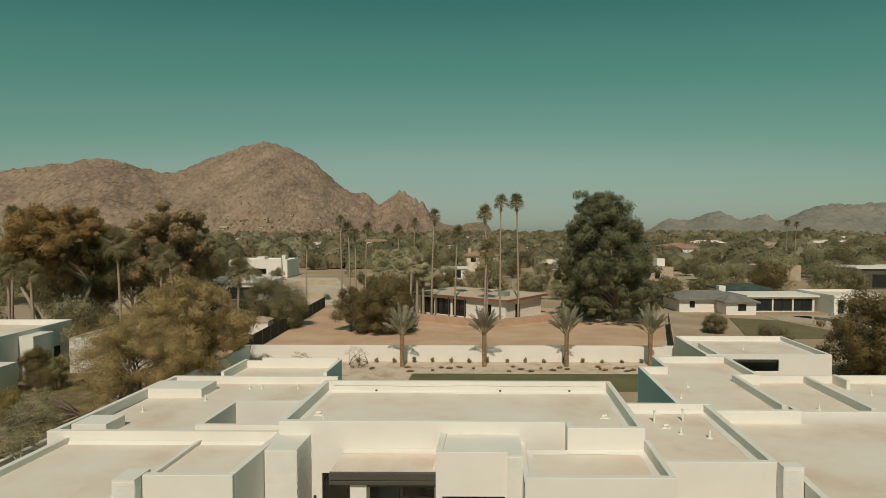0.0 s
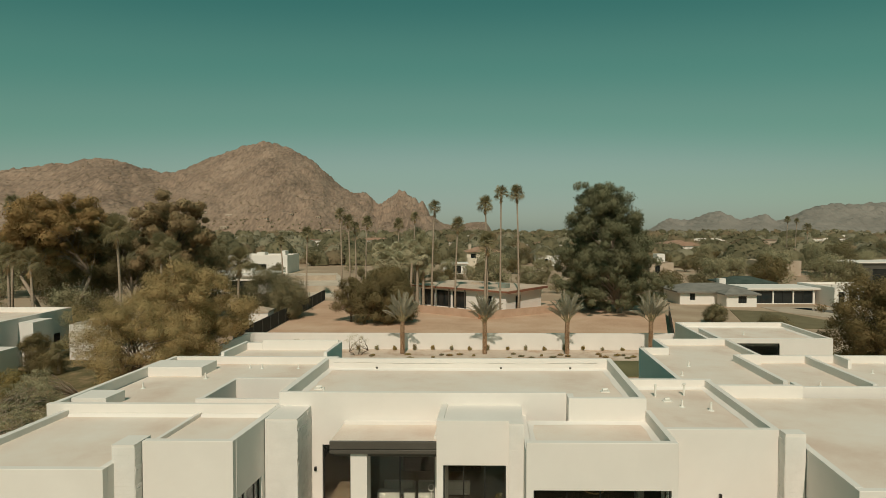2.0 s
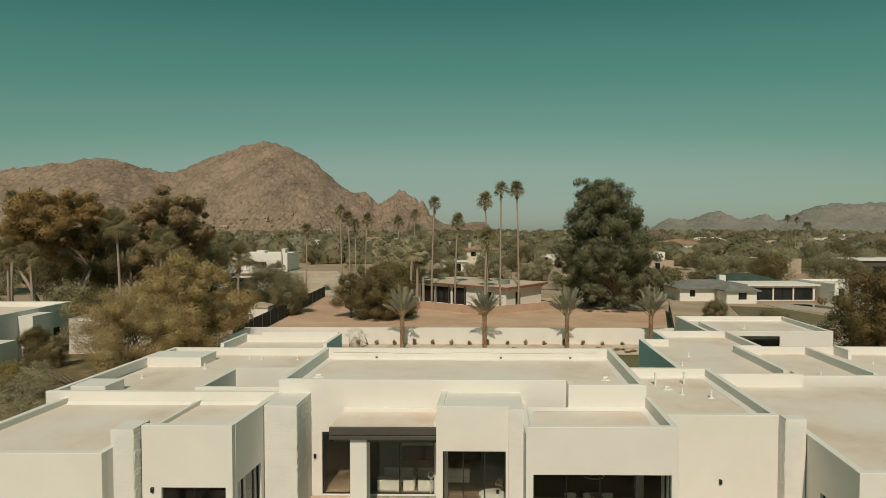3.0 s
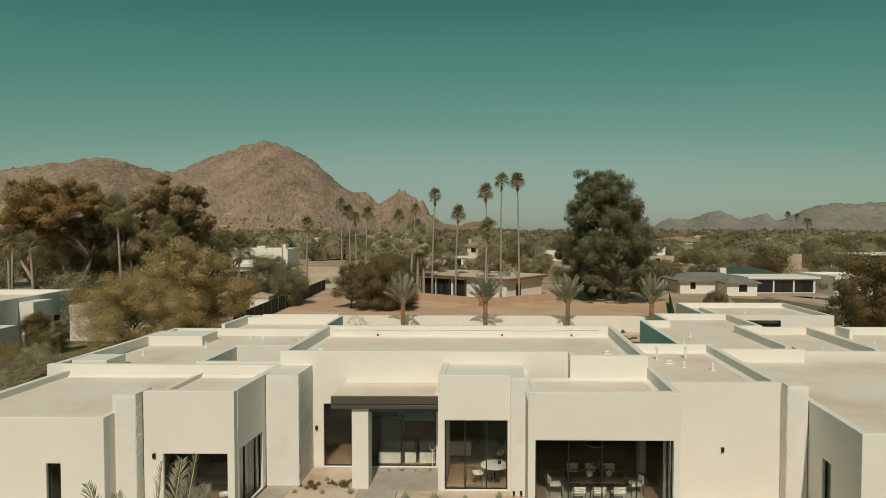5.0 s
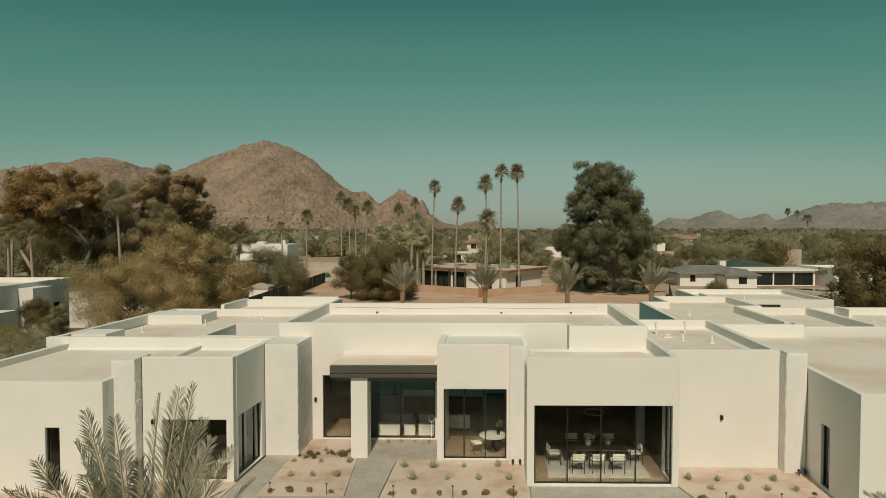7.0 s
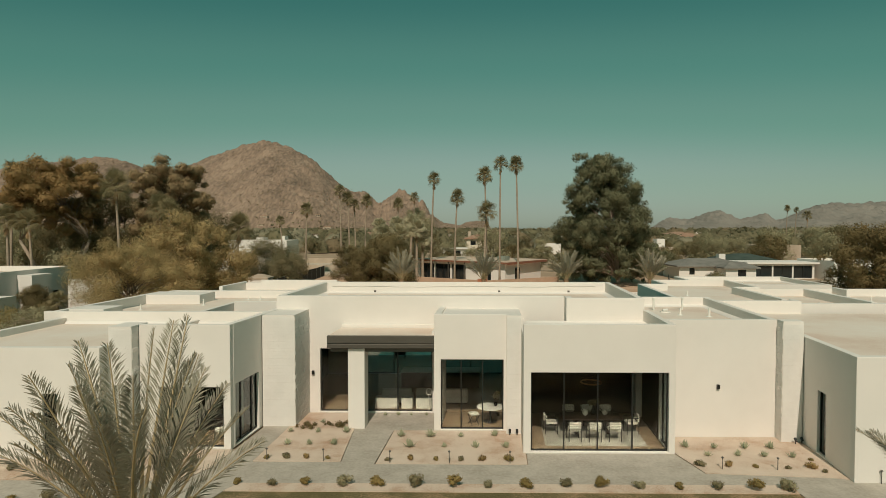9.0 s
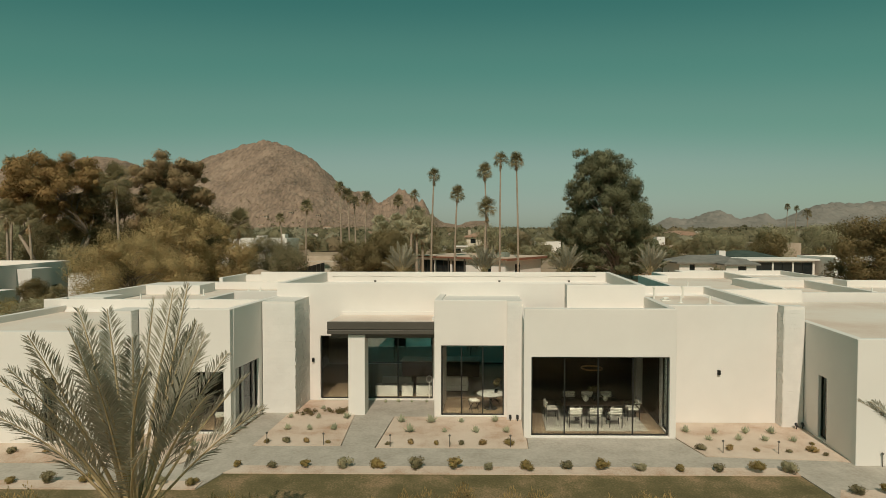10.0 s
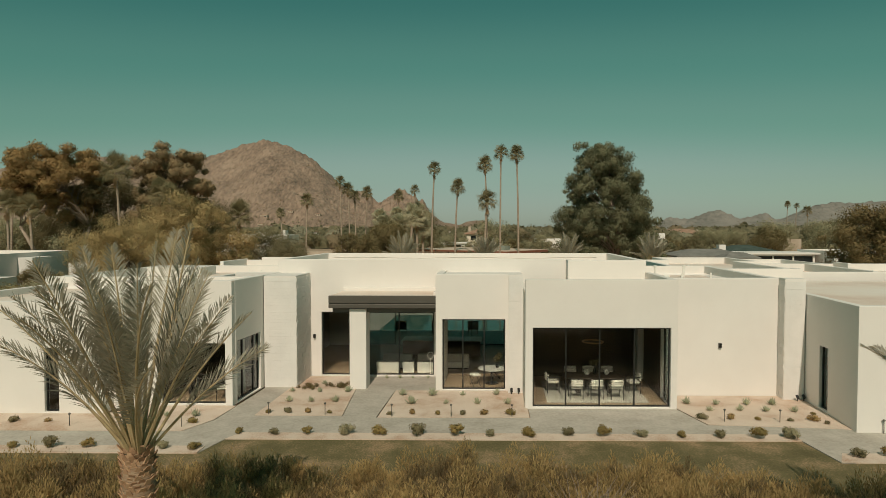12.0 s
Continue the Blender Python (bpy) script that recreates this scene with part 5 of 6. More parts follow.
DUSTY_ROOF = surface("dusty_tan_roof", (0.50, 0.38, 0.29), (0.66, 0.54, 0.44), 3, .95, .2, 12, contrast=.5)
DARK_GLASS = surface("dark_window_glass", (0.012, 0.015, 0.016), (0.022, 0.026, 0.026), 2, .08, 0)


def block_house(name, x0, x1, y0, y1, h, label, walls=None, roof=None, parapet=.45, trim=None, openings=(), extra=(), hip=0.0, over=0.0):
    """A neighbour's house: walls, roof and openings set into the front and side (side, from, to, low, high), closed by
    dark panes.
    """
    walls, roof = walls or STUCCO, roof or ROOF
    at = Vector((x0 * S, y0 * S, 0))
    ob = thing(name, at, label, "house")
    X0, X1, Y0, Y1, H = x0 * S, x1 * S, y0 * S, y1 * S, h * S
    t = .3
    front = [o for o in openings if o[0] == "front"]
    w = .25
    for along, t0, t1, a0, a1, holes in (("u", y0, y0 + w, x0, x1, [o[1:] for o in front]), ("u", y1 - w, y1, x0, x1, []), ("v", x0, x0 + w, y0 + w, y1 - w, []), ("v", x1 - w, x1, y0 + w, y1 - w, [])):
        bm = bmesh.new()
        pierced(bm, along, t0, t1, a0, a1, -.08, h, holes, plan=G)
        part("wall", bm, walls, ob)
    bm = bmesh.new()
    if hip:
        o = over * S
        ridge_h = H + hip * S
        d = (Y1 - Y0) / 2
        low = [bm.verts.new(c) for c in ((X0 - o, Y0 - o, H), (X1 + o, Y0 - o, H), (X1 + o, Y1 + o, H), (X0 - o, Y1 + o, H))]
        eave = [bm.verts.new(c.co - Vector((0, 0, .22))) for c in low]
        m0, m1 = bm.verts.new((X0 + d * .8, (Y0 + Y1) / 2, ridge_h)), bm.verts.new((X1 - d * .8, (Y0 + Y1) / 2, ridge_h))
        for f in ((low[0], low[1], m1, m0), (low[1], low[2], m1), (low[2], low[3], m0, m1), (low[3], low[0], m0), tuple(eave[::-1])):
            bm.faces.new(f)
        for i in range(4):
            bm.faces.new((eave[i], eave[(i + 1) % 4], low[(i + 1) % 4], low[i]))
    elif over:
        box(bm, X0 - over * S, X1 + over * S, Y0 - over * S, Y1 + over * S, H + .002, H + .3)
    else:
        box(bm, X0 + t, X1 - t, Y0 + t, Y1 - t, H - parapet * S - .15, H - parapet * S)
    part("roof", bm, roof, ob)
    if trim:
        bm = bmesh.new()
        o = over * S + .04
        box(bm, X0 - o, X1 + o, Y0 - o, Y0 - o + .05, H, H + .25)
        box(bm, X0 - o, X0 - o + .05, Y0 - o + .05, Y1 + o, H, H + .25)
        part("fascia", bm, trim, ob)
    # the dark panes are window glass, and also painted shade in porches and carports
    for o in front:
        bm = bmesh.new()
        box(bm, o[1] * S, o[2] * S, Y0 + .16, Y0 + .19, o[3] * S, o[4] * S)
        pane = part("window", bm, DARK_GLASS, ob, "dark pane for window glass and porch shade")
        bm = bmesh.new()
        mid = (o[1] + o[2]) / 2 * S
        box(bm, mid - .03, mid + .03, Y0 + .10, Y0 + .158, o[3] * S, o[4] * S)
        box(bm, o[1] * S, o[2] * S, Y0 + .10, Y0 + .158, o[4] * S - .06, o[4] * S)
        part("frame", bm, BLACK, pane)
    for pname, m, (a, b, c, d, e, f) in extra:
        bm = bmesh.new()
        box(bm, a * S, b * S, c * S, d * S, e * S, f * S)
        part(pname, bm, m, ob)
    return ob


COOLER = surface("weathered_green_metal", (0.20, 0.24, 0.20), (0.30, 0.33, 0.28), 1, .7, .1, 20)
block_house("white_house", -52, -34, 38, 54.5, 3.9, "white flat-roofed neighbour with stepped side walls",
            extra=[("wall", STUCCO, (-33.99, -32.8, 47.5, 50.0, 0, 3.55)), ("wall", STUCCO, (-33.99, -31.6, 39.5, 44.0, 0, 2.3)), ("window", DARK_GLASS, (-33.99, -33.94, 51.6, 52.6, .9, 1.9))])
block_house("white_house", -31.5, -23.8, 50, 57, 3.0, "low white flat-roofed house behind the shrubs", parapet=.3, extra=[("chimney", STUCCO, (-27.5, -25.0, 53, 55, 3.001, 3.7))])
block_house("garden_shed", -22.1, -19.9, 67.5, 69.7, 1.75, "small cream garden shed beside the dark fence", walls=STUCCO, roof=TAN_STUCCO, hip=.4, over=.1)
block_house("white_house", -54, -39.2, 150, 162, 4.6, "long low white house beyond the trees", openings=[("front", -52, -50, 1, 2.4), ("front", -47, -44.5, 1, 2.4), ("front", -42, -41, .2, 2.4)],
            extra=[("wall", STUCCO, (-47.5, -45.5, 152, 155, 4.601, 5.3)), ("wall", STUCCO, (-41.3, -40.2, 152, 155, 4.601, 5.7))])
block_house("white_house", -42, -30.5, 103, 113, 3.0, "low white house with a dark pane for its carport's shade", openings=[("front", -37, -32, .1, 2.2)], roof=STUCCO, over=.5, extra=[("chimney", STUCCO, (-36.5, -34, 106, 108, 3.3, 4.0))])
red_house = block_house("red_trimmed_house", -3.6, 11.4, 87.5, 97.1, 2.75, "low flat-roofed house with red-brown fascia and dark panes for porch shade", roof=DUSTY_ROOF, trim=RED_TRIM, over=.7,
            openings=[("front", -3.2, -.6, .1, 2.4), ("front", -.3, 2.3, .1, 2.4), ("front", 2.6, 5.0, .1, 2.4), ("front", 8.2, 9.2, .1, 2.1)],
                        extra=[("column", METAL, (x, x + .12, 86.9, 87.02, 0, 2.74)) for x in (-3.4, -.55, 2.35, 5.1)] + [("cooler", COOLER, (8.6, 9.8, 90, 91.2, 3.01, 3.6)), ("cooler", TAN_STUCCO, (2, 4.2, 93, 94.6, 3.01, 3.25)), ("fascia", RED_TRIM, (12.1, 12.15, 86.85, 97.7, 2.65, 2.95)), ("window", DARK_GLASS, (11.4, 11.44, 90, 91.2, .1, 2.1))])
red_house.matrix_basis = red_house.matrix_basis @ Matrix.Rotation(radians(-38), 4, "Z")
bm = bmesh.new()
for p, q in (((-3.4, 79.5), (5.2, 73.2)), ((5.4, 73.2), (15.5, 79.5))):
    a, b = G(*p), G(*q)
    box(bm, 0, (b - a).length, -.1, .1, -.1, 1.15, Matrix.Translation((a.x, a.y, 0)) @ Matrix.Rotation(math.atan2(b.y - a.y, b.x - a.x), 4, "Z"))
single("yard_wall", bm, surface("pink_block_wall", (0.44, 0.29, 0.20), (0.54, 0.37, 0.27), 2, .9, .3, 8), "low pinkish block wall at the lot's end", "garden wall", kind="structure", bevel=.02)
gate = thing("garden_gate", G(4.7, 73.3), "rust-orange wooden gate in the low pinkish wall", "gate")
GATE_WOOD = surface("rusty_orange_boards", (0.30, 0.10, 0.045), (0.44, 0.17, 0.08), .6, .8, .3, 14)
for i in range(7):
    bm = bmesh.new()
    a = G(4.3 + i * .17, 73.05)
    box(bm, a.x, a.x + .185, a.y, a.y + .05, .05, 1.42)
    part("board", bm, GATE_WOOD, gate)
for z in (.3, 1.15):
    bm = bmesh.new()
    a = G(4.3, 73.05)
    box(bm, a.x, a.x + 1.40, a.y + .052, a.y + .09, z, z + .1)
    part("rail", bm, GATE_WOOD, gate)
sheet("driveway", [(-23.5, 97), (-15.5, 97), (-15.5, 104), (-19, 120), (-27, 152), (-43, 152), (-34, 122), (-27, 104)], 0.0, PALE_SAND, "pale sandy forecourt beyond the fence", spot=G, category="driveway")
sheet("yard_lawn", [(-5.5, 80), (3.5, 76.4), (4.5, 79.5), (-3, 84.5)], 0.006, DULL_LAWN, "thin dull lawn before the low house", spot=G, category="lawn")
bm = bmesh.new()
for p, q in (((-26.8, 104), (-17.5, 106)), ((-35, 128), (-23.5, 131))):
    a, b = G(*p), G(*q)
    box(bm, 0, (b - a).length, -.12, .12, -.1, 1.3, Matrix.Translation((a.x, a.y, 0)) @ Matrix.Rotation(math.atan2(b.y - a.y, b.x - a.x), 4, "Z"))
single("yard_wall", bm, TAN_STUCCO, "low tan block wall across the forecourt", "garden wall", kind="structure", bevel=.02)
block_house("two_storey_house", 6.8, 16, 172, 180, 4.8, "two-storey cream house with a clay tile roof", walls=CREAM, roof=TILE_ROOF, hip=1.3, over=.6, openings=[("front", 8, 9.5, 2.9, 4.2), ("front", 12, 14.5, 2.7, 4.3)], extra=[("chimney", TAN_STUCCO, (7.4, 8.2, 174, 175, 4.9, 6.8))])
block_house("carport", 0, 6, 150, 156, 2.4, "low white carport with a dark pane for its shaded opening", openings=[("front", 1.2, 4.5, .1, 2.0)], roof=STUCCO, over=.4)
block_house("white_house", 29, 36, 182, 190, 3.2, "white flat-roofed house among trees", openings=[("front", 30.5, 32, 1, 2.2)])
block_house("tan_house", 24, 31, 230, 240, 5.0, "tan house with a clay tile roof", walls=TAN_STUCCO, roof=TILE_ROOF, hip=1.8, over=.6, openings=[("front", 26, 28, 1, 3)])
block_house("tan_house", 50.5, 56.5, 146, 154, 3.0, "low tan house with a taller white block", walls=TAN_STUCCO, openings=[("front", 52, 53.2, .2, 2.4)], extra=[("wall", STUCCO, (53.5, 55.5, 149, 152, 3.01, 5.0))])
block_house("tan_house", 76, 86, 143, 150, 3.6, "low tan house beyond the trees", walls=TAN_STUCCO, openings=[("front", 78, 79.5, 1, 2.4)])
block_house("dark_house", 85, 105, 122, 132, 4.2, "dark-walled modern house with a thin white roof edge", walls=METAL, roof=STUCCO, over=.5, openings=[("front", 88, 96, .3, 3)])
block_house("tan_house", 98, 112, 260, 275, 5, "long tan house with a clay tile roof", walls=TAN_STUCCO, roof=TILE_ROOF, hip=1.5, over=.6, openings=[("front", 101, 104, 1, 3)])
# ranch house with grey shingles, its porch, wing, pool and lawn
block_house("ranch_house", 35, 44.9, 88, 94.5, 1.95, "white ranch house with a grey shingled hip roof", roof=GREY_SHINGLE, hip=.95, over=.6, openings=[("front", 36.5, 37.3, .6, 1.6)],
            extra=[("chimney", STUCCO, (42.5, 43.5, 91.6, 92.6, 2.3, 3.5))])
block_house("ranch_house", 40.5, 44.8, 85, 87.99, 1.85, "white gabled end of the ranch house with one dark pane for window glass and porch shade", roof=GREY_SHINGLE, hip=.7, over=.45, openings=[("front", 42.2, 43.4, .5, 1.5)])
block_house("ranch_house", 46.2, 53.5, 96.5, 102.5, 2.45, "white house end under a dark green hip roof", roof=GREEN_SHINGLE, hip=.85, over=.5)
# dark panes near the front stand in for the porch's deep shade
block_house("open_porch", 45.5, 55.3, 88.5, 94, 2.15, "white-fasciaed porch with dark panes for its glazing and deep shade", roof=STUCCO, over=.5, openings=[("front", 45.8, 49.0, .05, 1.9), ("front", 49.2, 52.0, .05, 1.9), ("front", 52.2, 55.0, .05, 1.9)])
block_house("flat_wing", 55.9, 64.5, 85, 94, 2.75, "white flat-roofed wing with tall dark openings", openings=[("front", 56.5, 57.4, .05, 2.1), ("front", 58.0, 59.0, .05, 2.1), ("front", 59.6, 60.7, .05, 2.1), ("front", 61.3, 62.8, .05, 2.1)], parapet=.3)
sheet("neighbour_lawn", [(34, 66), (48, 66), (45, 79.5), (39.5, 82)], 0.0, DULL_LAWN, "mown lawn of the ranch house", spot=G, category="lawn")
sheet("neighbour_terrace", [(45.2, 84.9), (45.2, 79.8), (48.5, 74), (60, 74), (60, 84.9)], 0.0, TAN_STUCCO, "pale terrace round a dark pool", spot=G, category="terrace")
sheet("neighbour_pool", [(52.2, 77.2), (55.6, 77.2), (51.0, 83.6), (48.8, 83.6)], 0.02, DARK_GLASS, "dark still pool edged with pale coping", spot=G, category="water")
rng = random.Random(9)
for i in range(40):
    y = rng.uniform(235, 620)
    x = rng.uniform(-.7, .7) * y
    w = rng.uniform(9, 20)
    block_house("far_house", x, x + w, y, y + 10, rng.uniform(3.4, 5.0), "distant pale house among the valley's trees", walls=rng.choice((STUCCO, TAN_STUCCO, TAN_STUCCO)), roof=rng.choice((ROOF, TILE_ROOF)), hip=rng.choice((0, 1.5)), over=.4,
                openings=[("front", x + w * .2, x + w * .4, 1, 2.6), ("front", x + w * .6, x + w * .75, 1, 2.6)])

for i in range(16):
    b = rng.uniform(-33, -10)
    at = on_slope(b, .03 + .10 * rng.random() ** 1.5)
    w, x, y = rng.uniform(9, 17), at.x / S, at.y / S
    ob = block_house("slope_house", x, x + w, y, y + 10, rng.uniform(4.5, 6.5), "pale villa on the mountain's lower slope", walls=TAN_STUCCO, roof=rng.choice((DUSTY_ROOF, TILE_ROOF)), hip=1.2, over=.5,
                     openings=[("front", x + w * .15, x + w * .4, 1.5, 3.2), ("front", x + w * .55, x + w * .85, 1.5, 3.2)])
    ob.matrix_basis = Matrix.Translation((0, 0, at.z - 2.5)) @ ob.matrix_basis

# ---- indoors ----
WALNUT = surface("dark_walnut", (0.022, 0.014, 0.010), (0.045, 0.028, 0.018), .5, .45, .1, 18, stretch=(1, 1, 5))
BOUCLE = surface("cream_boucle", (0.62, 0.58, 0.50), (0.72, 0.68, 0.60), .3, .95, .4, 60)
RUG = surface("pale_rug", (0.36, 0.33, 0.28), (0.45, 0.42, 0.36), .6, .95, .4, 70)
MARBLE = surface("pale_stone_top", (0.58, 0.55, 0.49), (0.70, 0.68, 0.62), .4, .3, 0)
BRASS = surface("brass", (0.50, 0.27, 0.12), (0.60, 0.34, 0.16), .3, .35, 0, metal=.9)
# dark wall linings, added to dim rooms that came out too bright
solid_part("panelling", 2.845, 2.875, 19.2, 22.9, .06, 2.95, WALNUT, "dark lining added to dim the room", .004)
solid_part("panelling", 7.25, 7.275, 20.1, 22.3, .06, 2.95, WALNUT, "dark lining added to dim the room", .004)
solid_part("panelling", 2.9, 7.05, 22.95, 23.03, .06, 3.0, WALNUT, "dark lining added to dim the room", .004)
solid_part("panelling", -9.75, -7.07, 23.4, 23.5, .06, 2.95, WALNUT, "dark lining added to dim the room", .004)
solid_part("panelling", -9.79, -9.76, 19.3, 23.39, .06, 2.95, WALNUT, "dark lining added to dim the room", .004)
solid_part("panelling", 7.05, 7.085, 23.4, 29.1, .06, 3.0, WALNUT, "dark lining added to dim the room", .004)
solid_part("panelling", -6.55, -6.5, 23.4, 29.1, .06, 3.0, WALNUT, "dark lining added to dim the room", .004)
FLOOR = .058 * S


def dining_chair():
    ob = thing("dining_chair", (0, 0, 0), "black-framed dining chair with cream seat and back", "chair", "chairs round the table")
    for x in (-.24, .24):
        for y in (-.24, .24):
            bm = bmesh.new()
            rod(bm, (x, y, 0), (x, y, .66 if y < 0 else .80), .016, .016, 8)
            under("leg", mesh_of("leg", bm, BLACK, True), ob)
        bm = bmesh.new()
        rod(bm, (x, -.24, .65), (x, .24, .66), .018, .018, 8)
        under("arm", mesh_of("arm", bm, BLACK, True), ob)
    bm = bmesh.new()
    box(bm, -.23, .23, -.24, .22, .40, .49)
    bmesh.ops.bevel(bm, geom=bm.edges[:], offset=.03, segments=2, affect="EDGES")
    under("seat", mesh_of("seat", bm, BOUCLE), ob)
    bm = bmesh.new()
    for z in (.56, .65, .74):
        tube(bm, [(x, .27 - .9 * x * x, z) for x in (-.25, -.17, -.08, 0, .08, .17, .25)], [.035, .048, .05, .05, .05, .048, .035], 8)
    under("backrest", mesh_of("backrest", bm, BOUCLE), ob)
    return ob


first = dining_chair()
first.matrix_basis = Matrix.Translation(W(4.4, 19.95) + Vector((0, 0, FLOOR + .012))) @ Matrix.Rotation(math.pi, 4, "Z")
for u, v, a in ((5.07, 19.95, 180), (5.74, 19.95, 180), (4.45, 21.6, 0), (5.12, 21.6, 0), (5.8, 21.6, 0), (3.68, 20.7, 90), (6.5, 20.7, -90)):
    copy_thing(first, Matrix.Translation(W(u, v) + Vector((0, 0, FLOOR + .012))) @ Matrix.Rotation(radians(a), 4, "Z"))
bm = bmesh.new()
hbox(bm, 3.4, 6.75, 19.4, 22.2, .058, .068)
single("rug", bm, RUG, "large pale rug under the dining table", "rug")
table = thing("dining_table", W(5.2, 20.75) + Vector((0, 0, FLOOR)), "long dark walnut dining table on a pale rug", "table")
bm = bmesh.new()
hbox(bm, 4.05, 6.12, 20.35, 21.2, .60, .64)
part("tabletop", bm, WALNUT, table, bevel=.01)
for u in (4.5, 5.6):
    bm = bmesh.new()
    hbox(bm, u, u + .12, 20.5, 21.05, .069, .60)
    part("leg", bm, WALNUT, table)
lamp = thing("pendant_lamp", W(5.1, 20.8, 2.95), "thin copper ring pendant over the dining table", "pendant lamp")
bm = bmesh.new()
ring = [W(5.1, 20.8, 1.82) + Vector((.42 * math.cos(a), .42 * math.sin(a), 0)) for a in [2 * math.pi * i / 24 for i in range(25)]]
for a, b in zip(ring, ring[1:]):
    rod(bm, a, b, .03, .03, 6, False)
part("ring", bm, BRASS, lamp, smooth=True)
bm = bmesh.new()
rod(bm, W(5.1, 20.8, 1.82) + Vector((0, .42, 0)), W(5.1, 20.8, 2.95) + Vector((0, .42, 0)), .006)
part("cord", bm, BLACK, lamp)


def turned(profile, n=18):
    """A round body from (radius, height) pairs."""
    bm = bmesh.new()
    rings = [[bm.verts.new((r * math.cos(2 * math.pi * k / n), r * math.sin(2 * math.pi * k / n), z)) for k in range(n)] for r, z in profile]
    for p, q in zip(rings, rings[1:]):
        for k in range(n):
            bm.faces.new((p[k], p[(k + 1) % n], q[(k + 1) % n], q[k]))
    bm.faces.new(rings[0][::-1])
    return bm


for u, v, k in ((4.9, 20.8, 1.0), (5.6, 20.85, .9)):
    ob = single("vase", turned([(.05, 0), (.12, .08), (.13, .17), (.08, .24), (.06, .27)]), BOUCLE, "white round vase on the dining table", "vase", smooth=True)
    ob.matrix_basis = Matrix.Translation(W(u, v, .641)) @ Matrix.Scale(k, 4)
ob = thing("branch_vase", (0, 0, 0), "dark vase of leafy twigs on the dining table", "vase")
under("vase", mesh_of("vase", turned([(.05, 0), (.10, .10), (.07, .22), (.05, .26)]), DARK_GLASS, True), ob)
under("twigs", leaf_cloud("twigs", [(Vector((0, 0, .5)), .20), (Vector((.15, 0, .55)), .15), (Vector((-.15, 0, .5)), .14)], 160, .10, DARK_LEAF, 3, .5, 0, .2), ob)
ob.matrix_basis = Matrix.Translation(W(5.2, 20.9, .641))

# breakfast corner
tb = thing("round_table", W(1.55, 21.9, .056), "round pale stone table on a dark pedestal", "table")
bm = turned([(.02, 0), (.58, 0), (.60, .015), (.58, .03), (.0, .03)], 28)
bm.transform(Matrix.Translation(W(1.55, 21.9, .60)))
part("tabletop", bm, MARBLE, tb)
bm = turned([(.30, 0), (.30, .02), (.06, .05), (.05, .62)], 20)
bm.transform(Matrix.Translation(W(1.55, 21.9, .058)))
part("pedestal", bm, BLACK, tb, smooth=True)
for u, v, a in ((.95, 21.6, 110), (1.7, 22.6, 0)):
    st = thing("stool", (0, 0, 0), "low cream stool on crossed dark legs", "stool", "stools at the round table")
    bm = bmesh.new()
    box(bm, -.22, .22, -.20, .20, .42, .50)
    bmesh.ops.bevel(bm, geom=bm.edges[:], offset=.03, segments=2, affect="EDGES")
    under("seat", mesh_of("seat", bm, BOUCLE), st)
    for y in (-.16, .16):
        for s in (-1, 1):
            bm = bmesh.new()
            rod(bm, (-.2 * s, y, 0), (.2 * s, y + .03 * s, .42), .014)
            under("leg", mesh_of("leg", bm, BLACK), st)
    st.matrix_basis = Matrix.Translation(W(u, v) + Vector((0, 0, FLOOR))) @ Matrix.Rotation(radians(a), 4, "Z")
ob = thing("potted_plant", (0, 0, 0), "leafy twigs in a small dark pot on the table", "plant")
under("pot", mesh_of("pot", turned([(.06, 0), (.08, .10), (.07, .14)]), DARK_GLASS, True), ob)
under("leaves", leaf_cloud("leaves", [(Vector((0, 0, .42)), .20), (Vector((.10, 0, .58)), .14)], 200, .09, DARK_LEAF, 5, .5, 0, .2), ob)
ob.matrix_basis = Matrix.Translation(W(1.75, 21.95, .627))


# living room: sofas, console, islands
def sofa(u0, u1, v0, v1, back):
    ob = thing("sofa", W(u0, v0, .058), "low cream upholstered sofa", "sofa", "sofas in the great room")
    for nm, c in (("base", (u0, u1, v0, v1, .10, .34)), ("backrest", (u0, u1, *(back), .342, .66))):
        bm = bmesh.new()
        hbox(bm, *c)
        part(nm, bm, BOUCLE, ob, bevel=.04)
    bm = bmesh.new()
    hbox(bm, u0 + .05, u1 - .05, v0 + .05, v1 - .05, .058, .10)
    part("plinth", bm, BLACK, ob)


sofa(-2.9, -1.7, 24.1, 24.9, (24.1, 24.3))
sofa(-1.5, .6, 24.1, 24.9, (24.1, 24.3))
bench = thing("low_bench", W(-2.9, 23.45, .058), "long low cream bench just inside the glass door", "bench")
for a, b in ((-3.05, -2.15), (-2.0, -1.55), (-1.42, -.75)):
    bm = bmesh.new()
    hbox(bm, a, b, 23.42, 23.80, .058, .50)
    part("cushion", bm, BOUCLE, bench, bevel=.03)
pull = thing("door_pull", W(-.86, 23.1, 1.0), "pale metal ring pull on a slim upright bar", "door handle")
bm = bmesh.new()
rod(bm, W(-.86, 23.09, .10), W(-.86, 23.09, .72), .016)
part("bar", bm, MARBLE, pull)
bm = bmesh.new()
ring = [W(-.86, 23.09, .84) + Vector((.13 * math.cos(a), 0, .15 * math.sin(a))) for a in [2 * math.pi * i / 20 for i in range(21)]]
for a, b in zip(ring, ring[1:]):
    rod(bm, a, b, .02, .02, 6, False)
part("ring", bm, MARBLE, pull, smooth=True)
island = thing("kitchen_island", W(-.5, 27, .058), "dark kitchen island with a pale stone top", "kitchen island")
bm = bmesh.new()
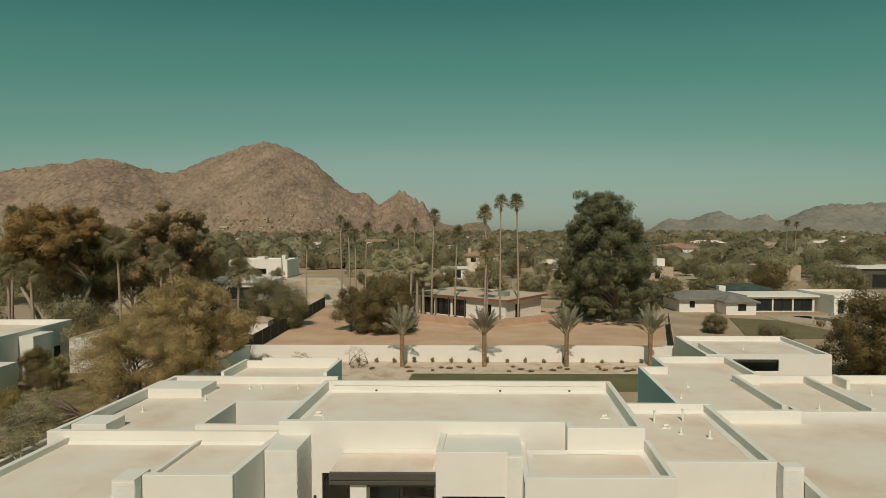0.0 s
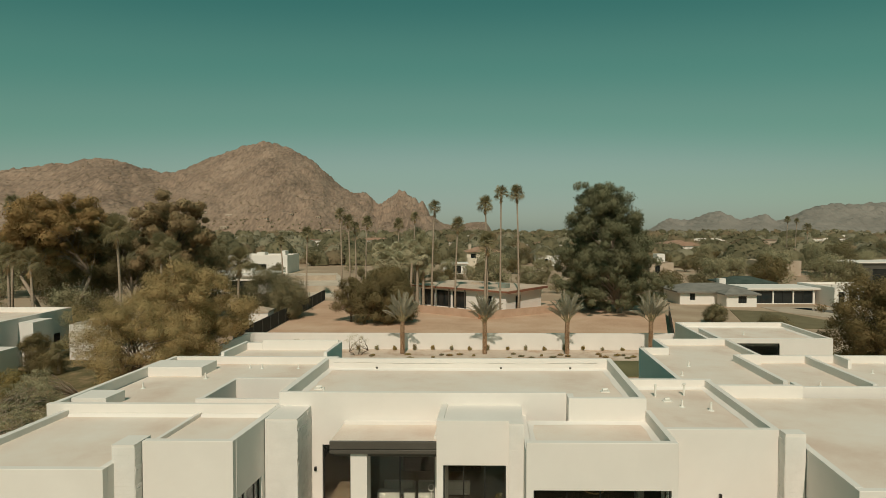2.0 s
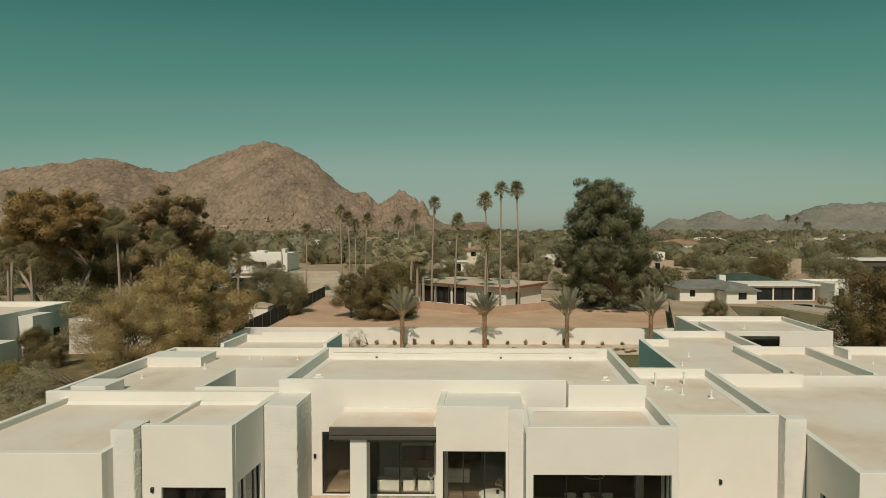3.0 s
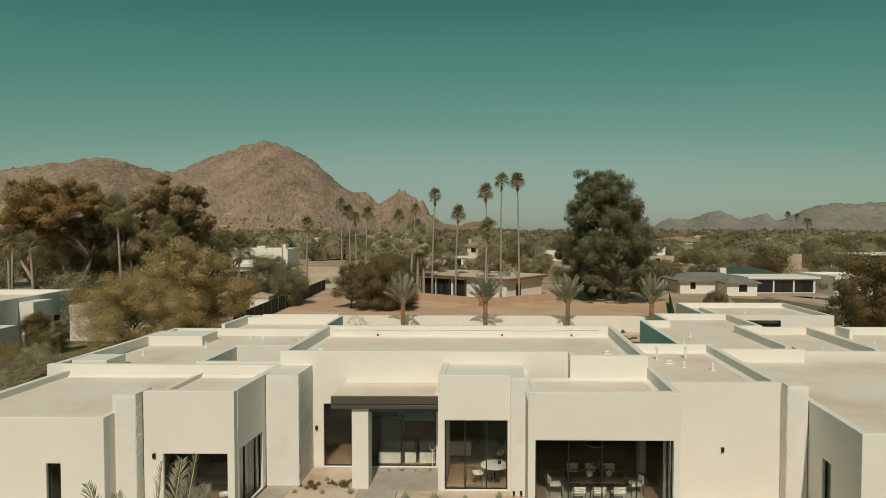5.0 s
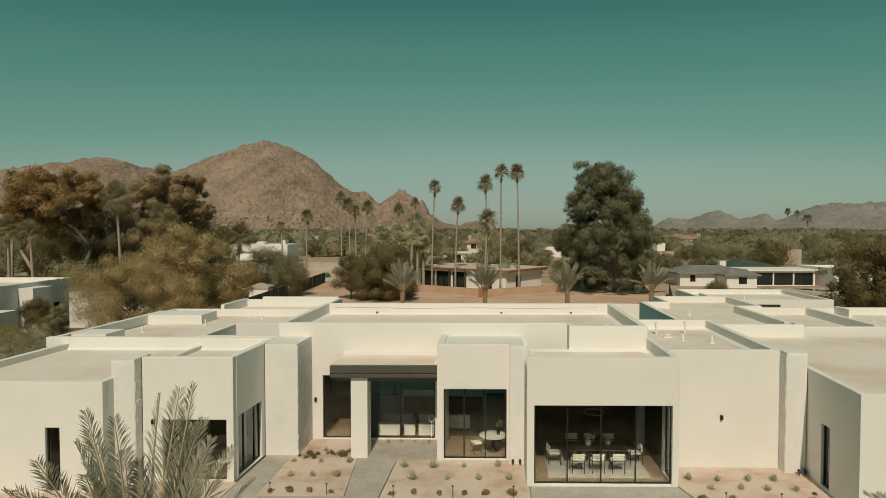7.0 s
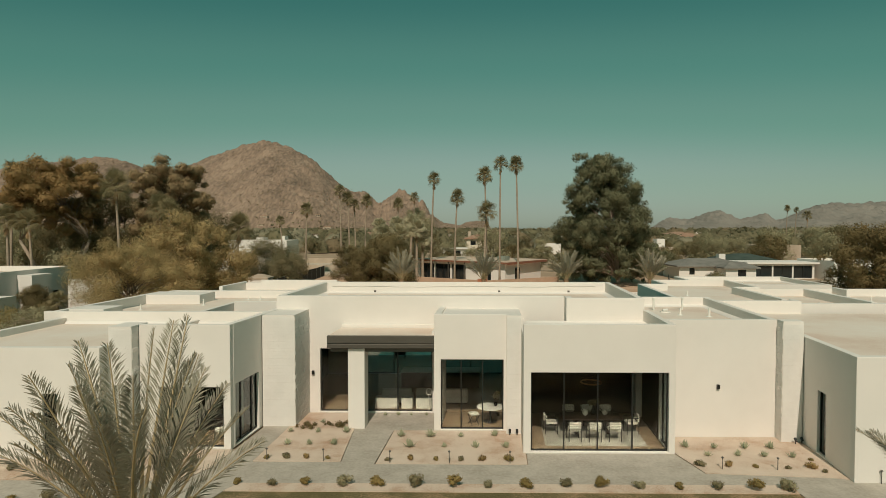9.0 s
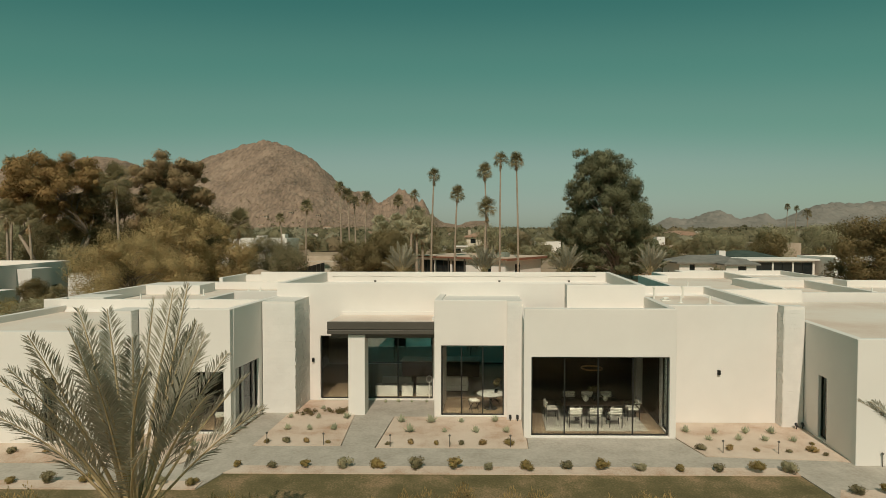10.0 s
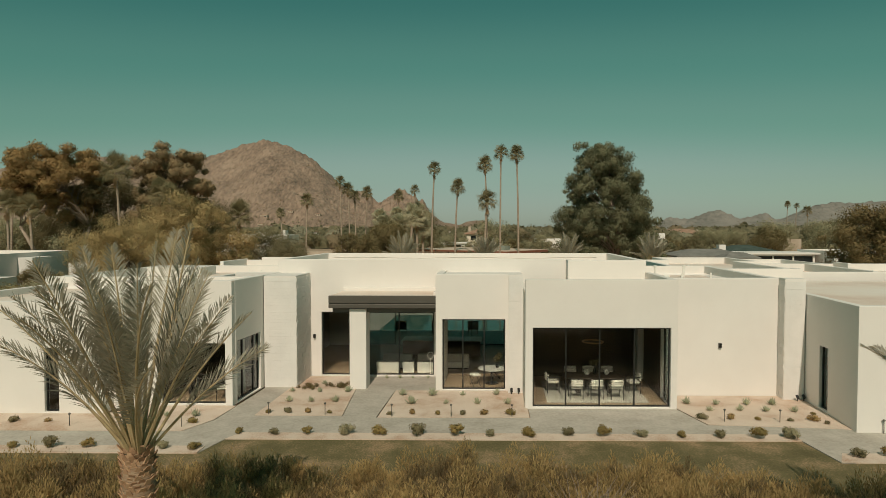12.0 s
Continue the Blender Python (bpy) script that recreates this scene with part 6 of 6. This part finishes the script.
hbox(bm, -2.5, 1.0, 26.6, 27.5, .058, .74)
part("body", bm, WALNUT, island)
bm = bmesh.new()
hbox(bm, -2.55, 1.05, 26.55, 27.55, .742, .78)
part("worktop", bm, MARBLE, island)
for a, b in ((19.42, 19.93), (19.98, 20.72)):
    bm = bmesh.new()
    n = 16
    fold = [(a + (b - a) * i / n, -7.16 + .018 * math.sin(i * 2.1)) for i in range(n + 1)]
    rows = [[[bm.verts.new(W(u + t, v, z)) for v, u in fold] for z in (.07, 2.06)] for t in (-.006, .006)]
    for (low, high), flip in zip(rows, (1, -1)):
        for i in range(n):
            bm.faces.new([low[i], low[i + 1], high[i + 1], high[i]][::flip])
    single("curtain", bm, PLASTER, "pale sheer curtain hanging behind the side glazing", "curtain", "curtains in the study", smooth=True)
desk = thing("desk", W(-8.4, 20.6, .058), "dark desk in the study", "desk")
bm = bmesh.new()
hbox(bm, -9.0, -7.6, 20.3, 20.9, .58, .62)
part("desktop", bm, WALNUT, desk)
for u in (-8.95, -7.7):
    bm = bmesh.new()
    hbox(bm, u, u + .06, 20.35, 20.85, .058, .58)
    part("leg", bm, BLACK, desk)
chair2 = copy_thing(first, Matrix.Translation(W(-7.5, 19.8) + Vector((0, 0, FLOOR))) @ Matrix.Rotation(radians(-70), 4, "Z"))
tagged(chair2, "cream armchair with a black frame in the study", "chair", "study chairs")

# loungers by the pool
for u in (-3.6, -1.6, .4, 2.4):
    ob = thing("pool_chair", (0, 0, 0), "dark low-backed chair beside the pool", "chair", "pool chairs")
    bm = bmesh.new()
    box(bm, -.35, .35, -.35, .35, .26, .36)
    under("seat", mesh_of("seat", bm, BLACK), ob)
    bm = bmesh.new()
    box(bm, -.35, .35, -.36, -.28, .362, .85)
    under("backrest", mesh_of("backrest", bm, BLACK), ob)
    for x in (-.3, .3):
        for y in (-.3, .3):
            bm = bmesh.new()
            rod(bm, (x, y, 0), (x, y, .26), .025)
            under("leg", mesh_of("leg", bm, BLACK), ob)
    ob.matrix_basis = Matrix.Translation(W(u, 33.2, -.02))

# ---- brick skins ----
brick_pier(-10.56, -9.85, 18.72, 19.6, 4.10, ("front", "right"))
brick_pier(-6.7, -5.55, 21.4, 23.05, 4.09, ("front", "right"))
brick_pier(2.14, 2.63, 20.65, 21.2, 4.2, ("front",))
brick_pier(11.38, 12.04, 19.95, 20.39, 4.12, ("front", "left"))
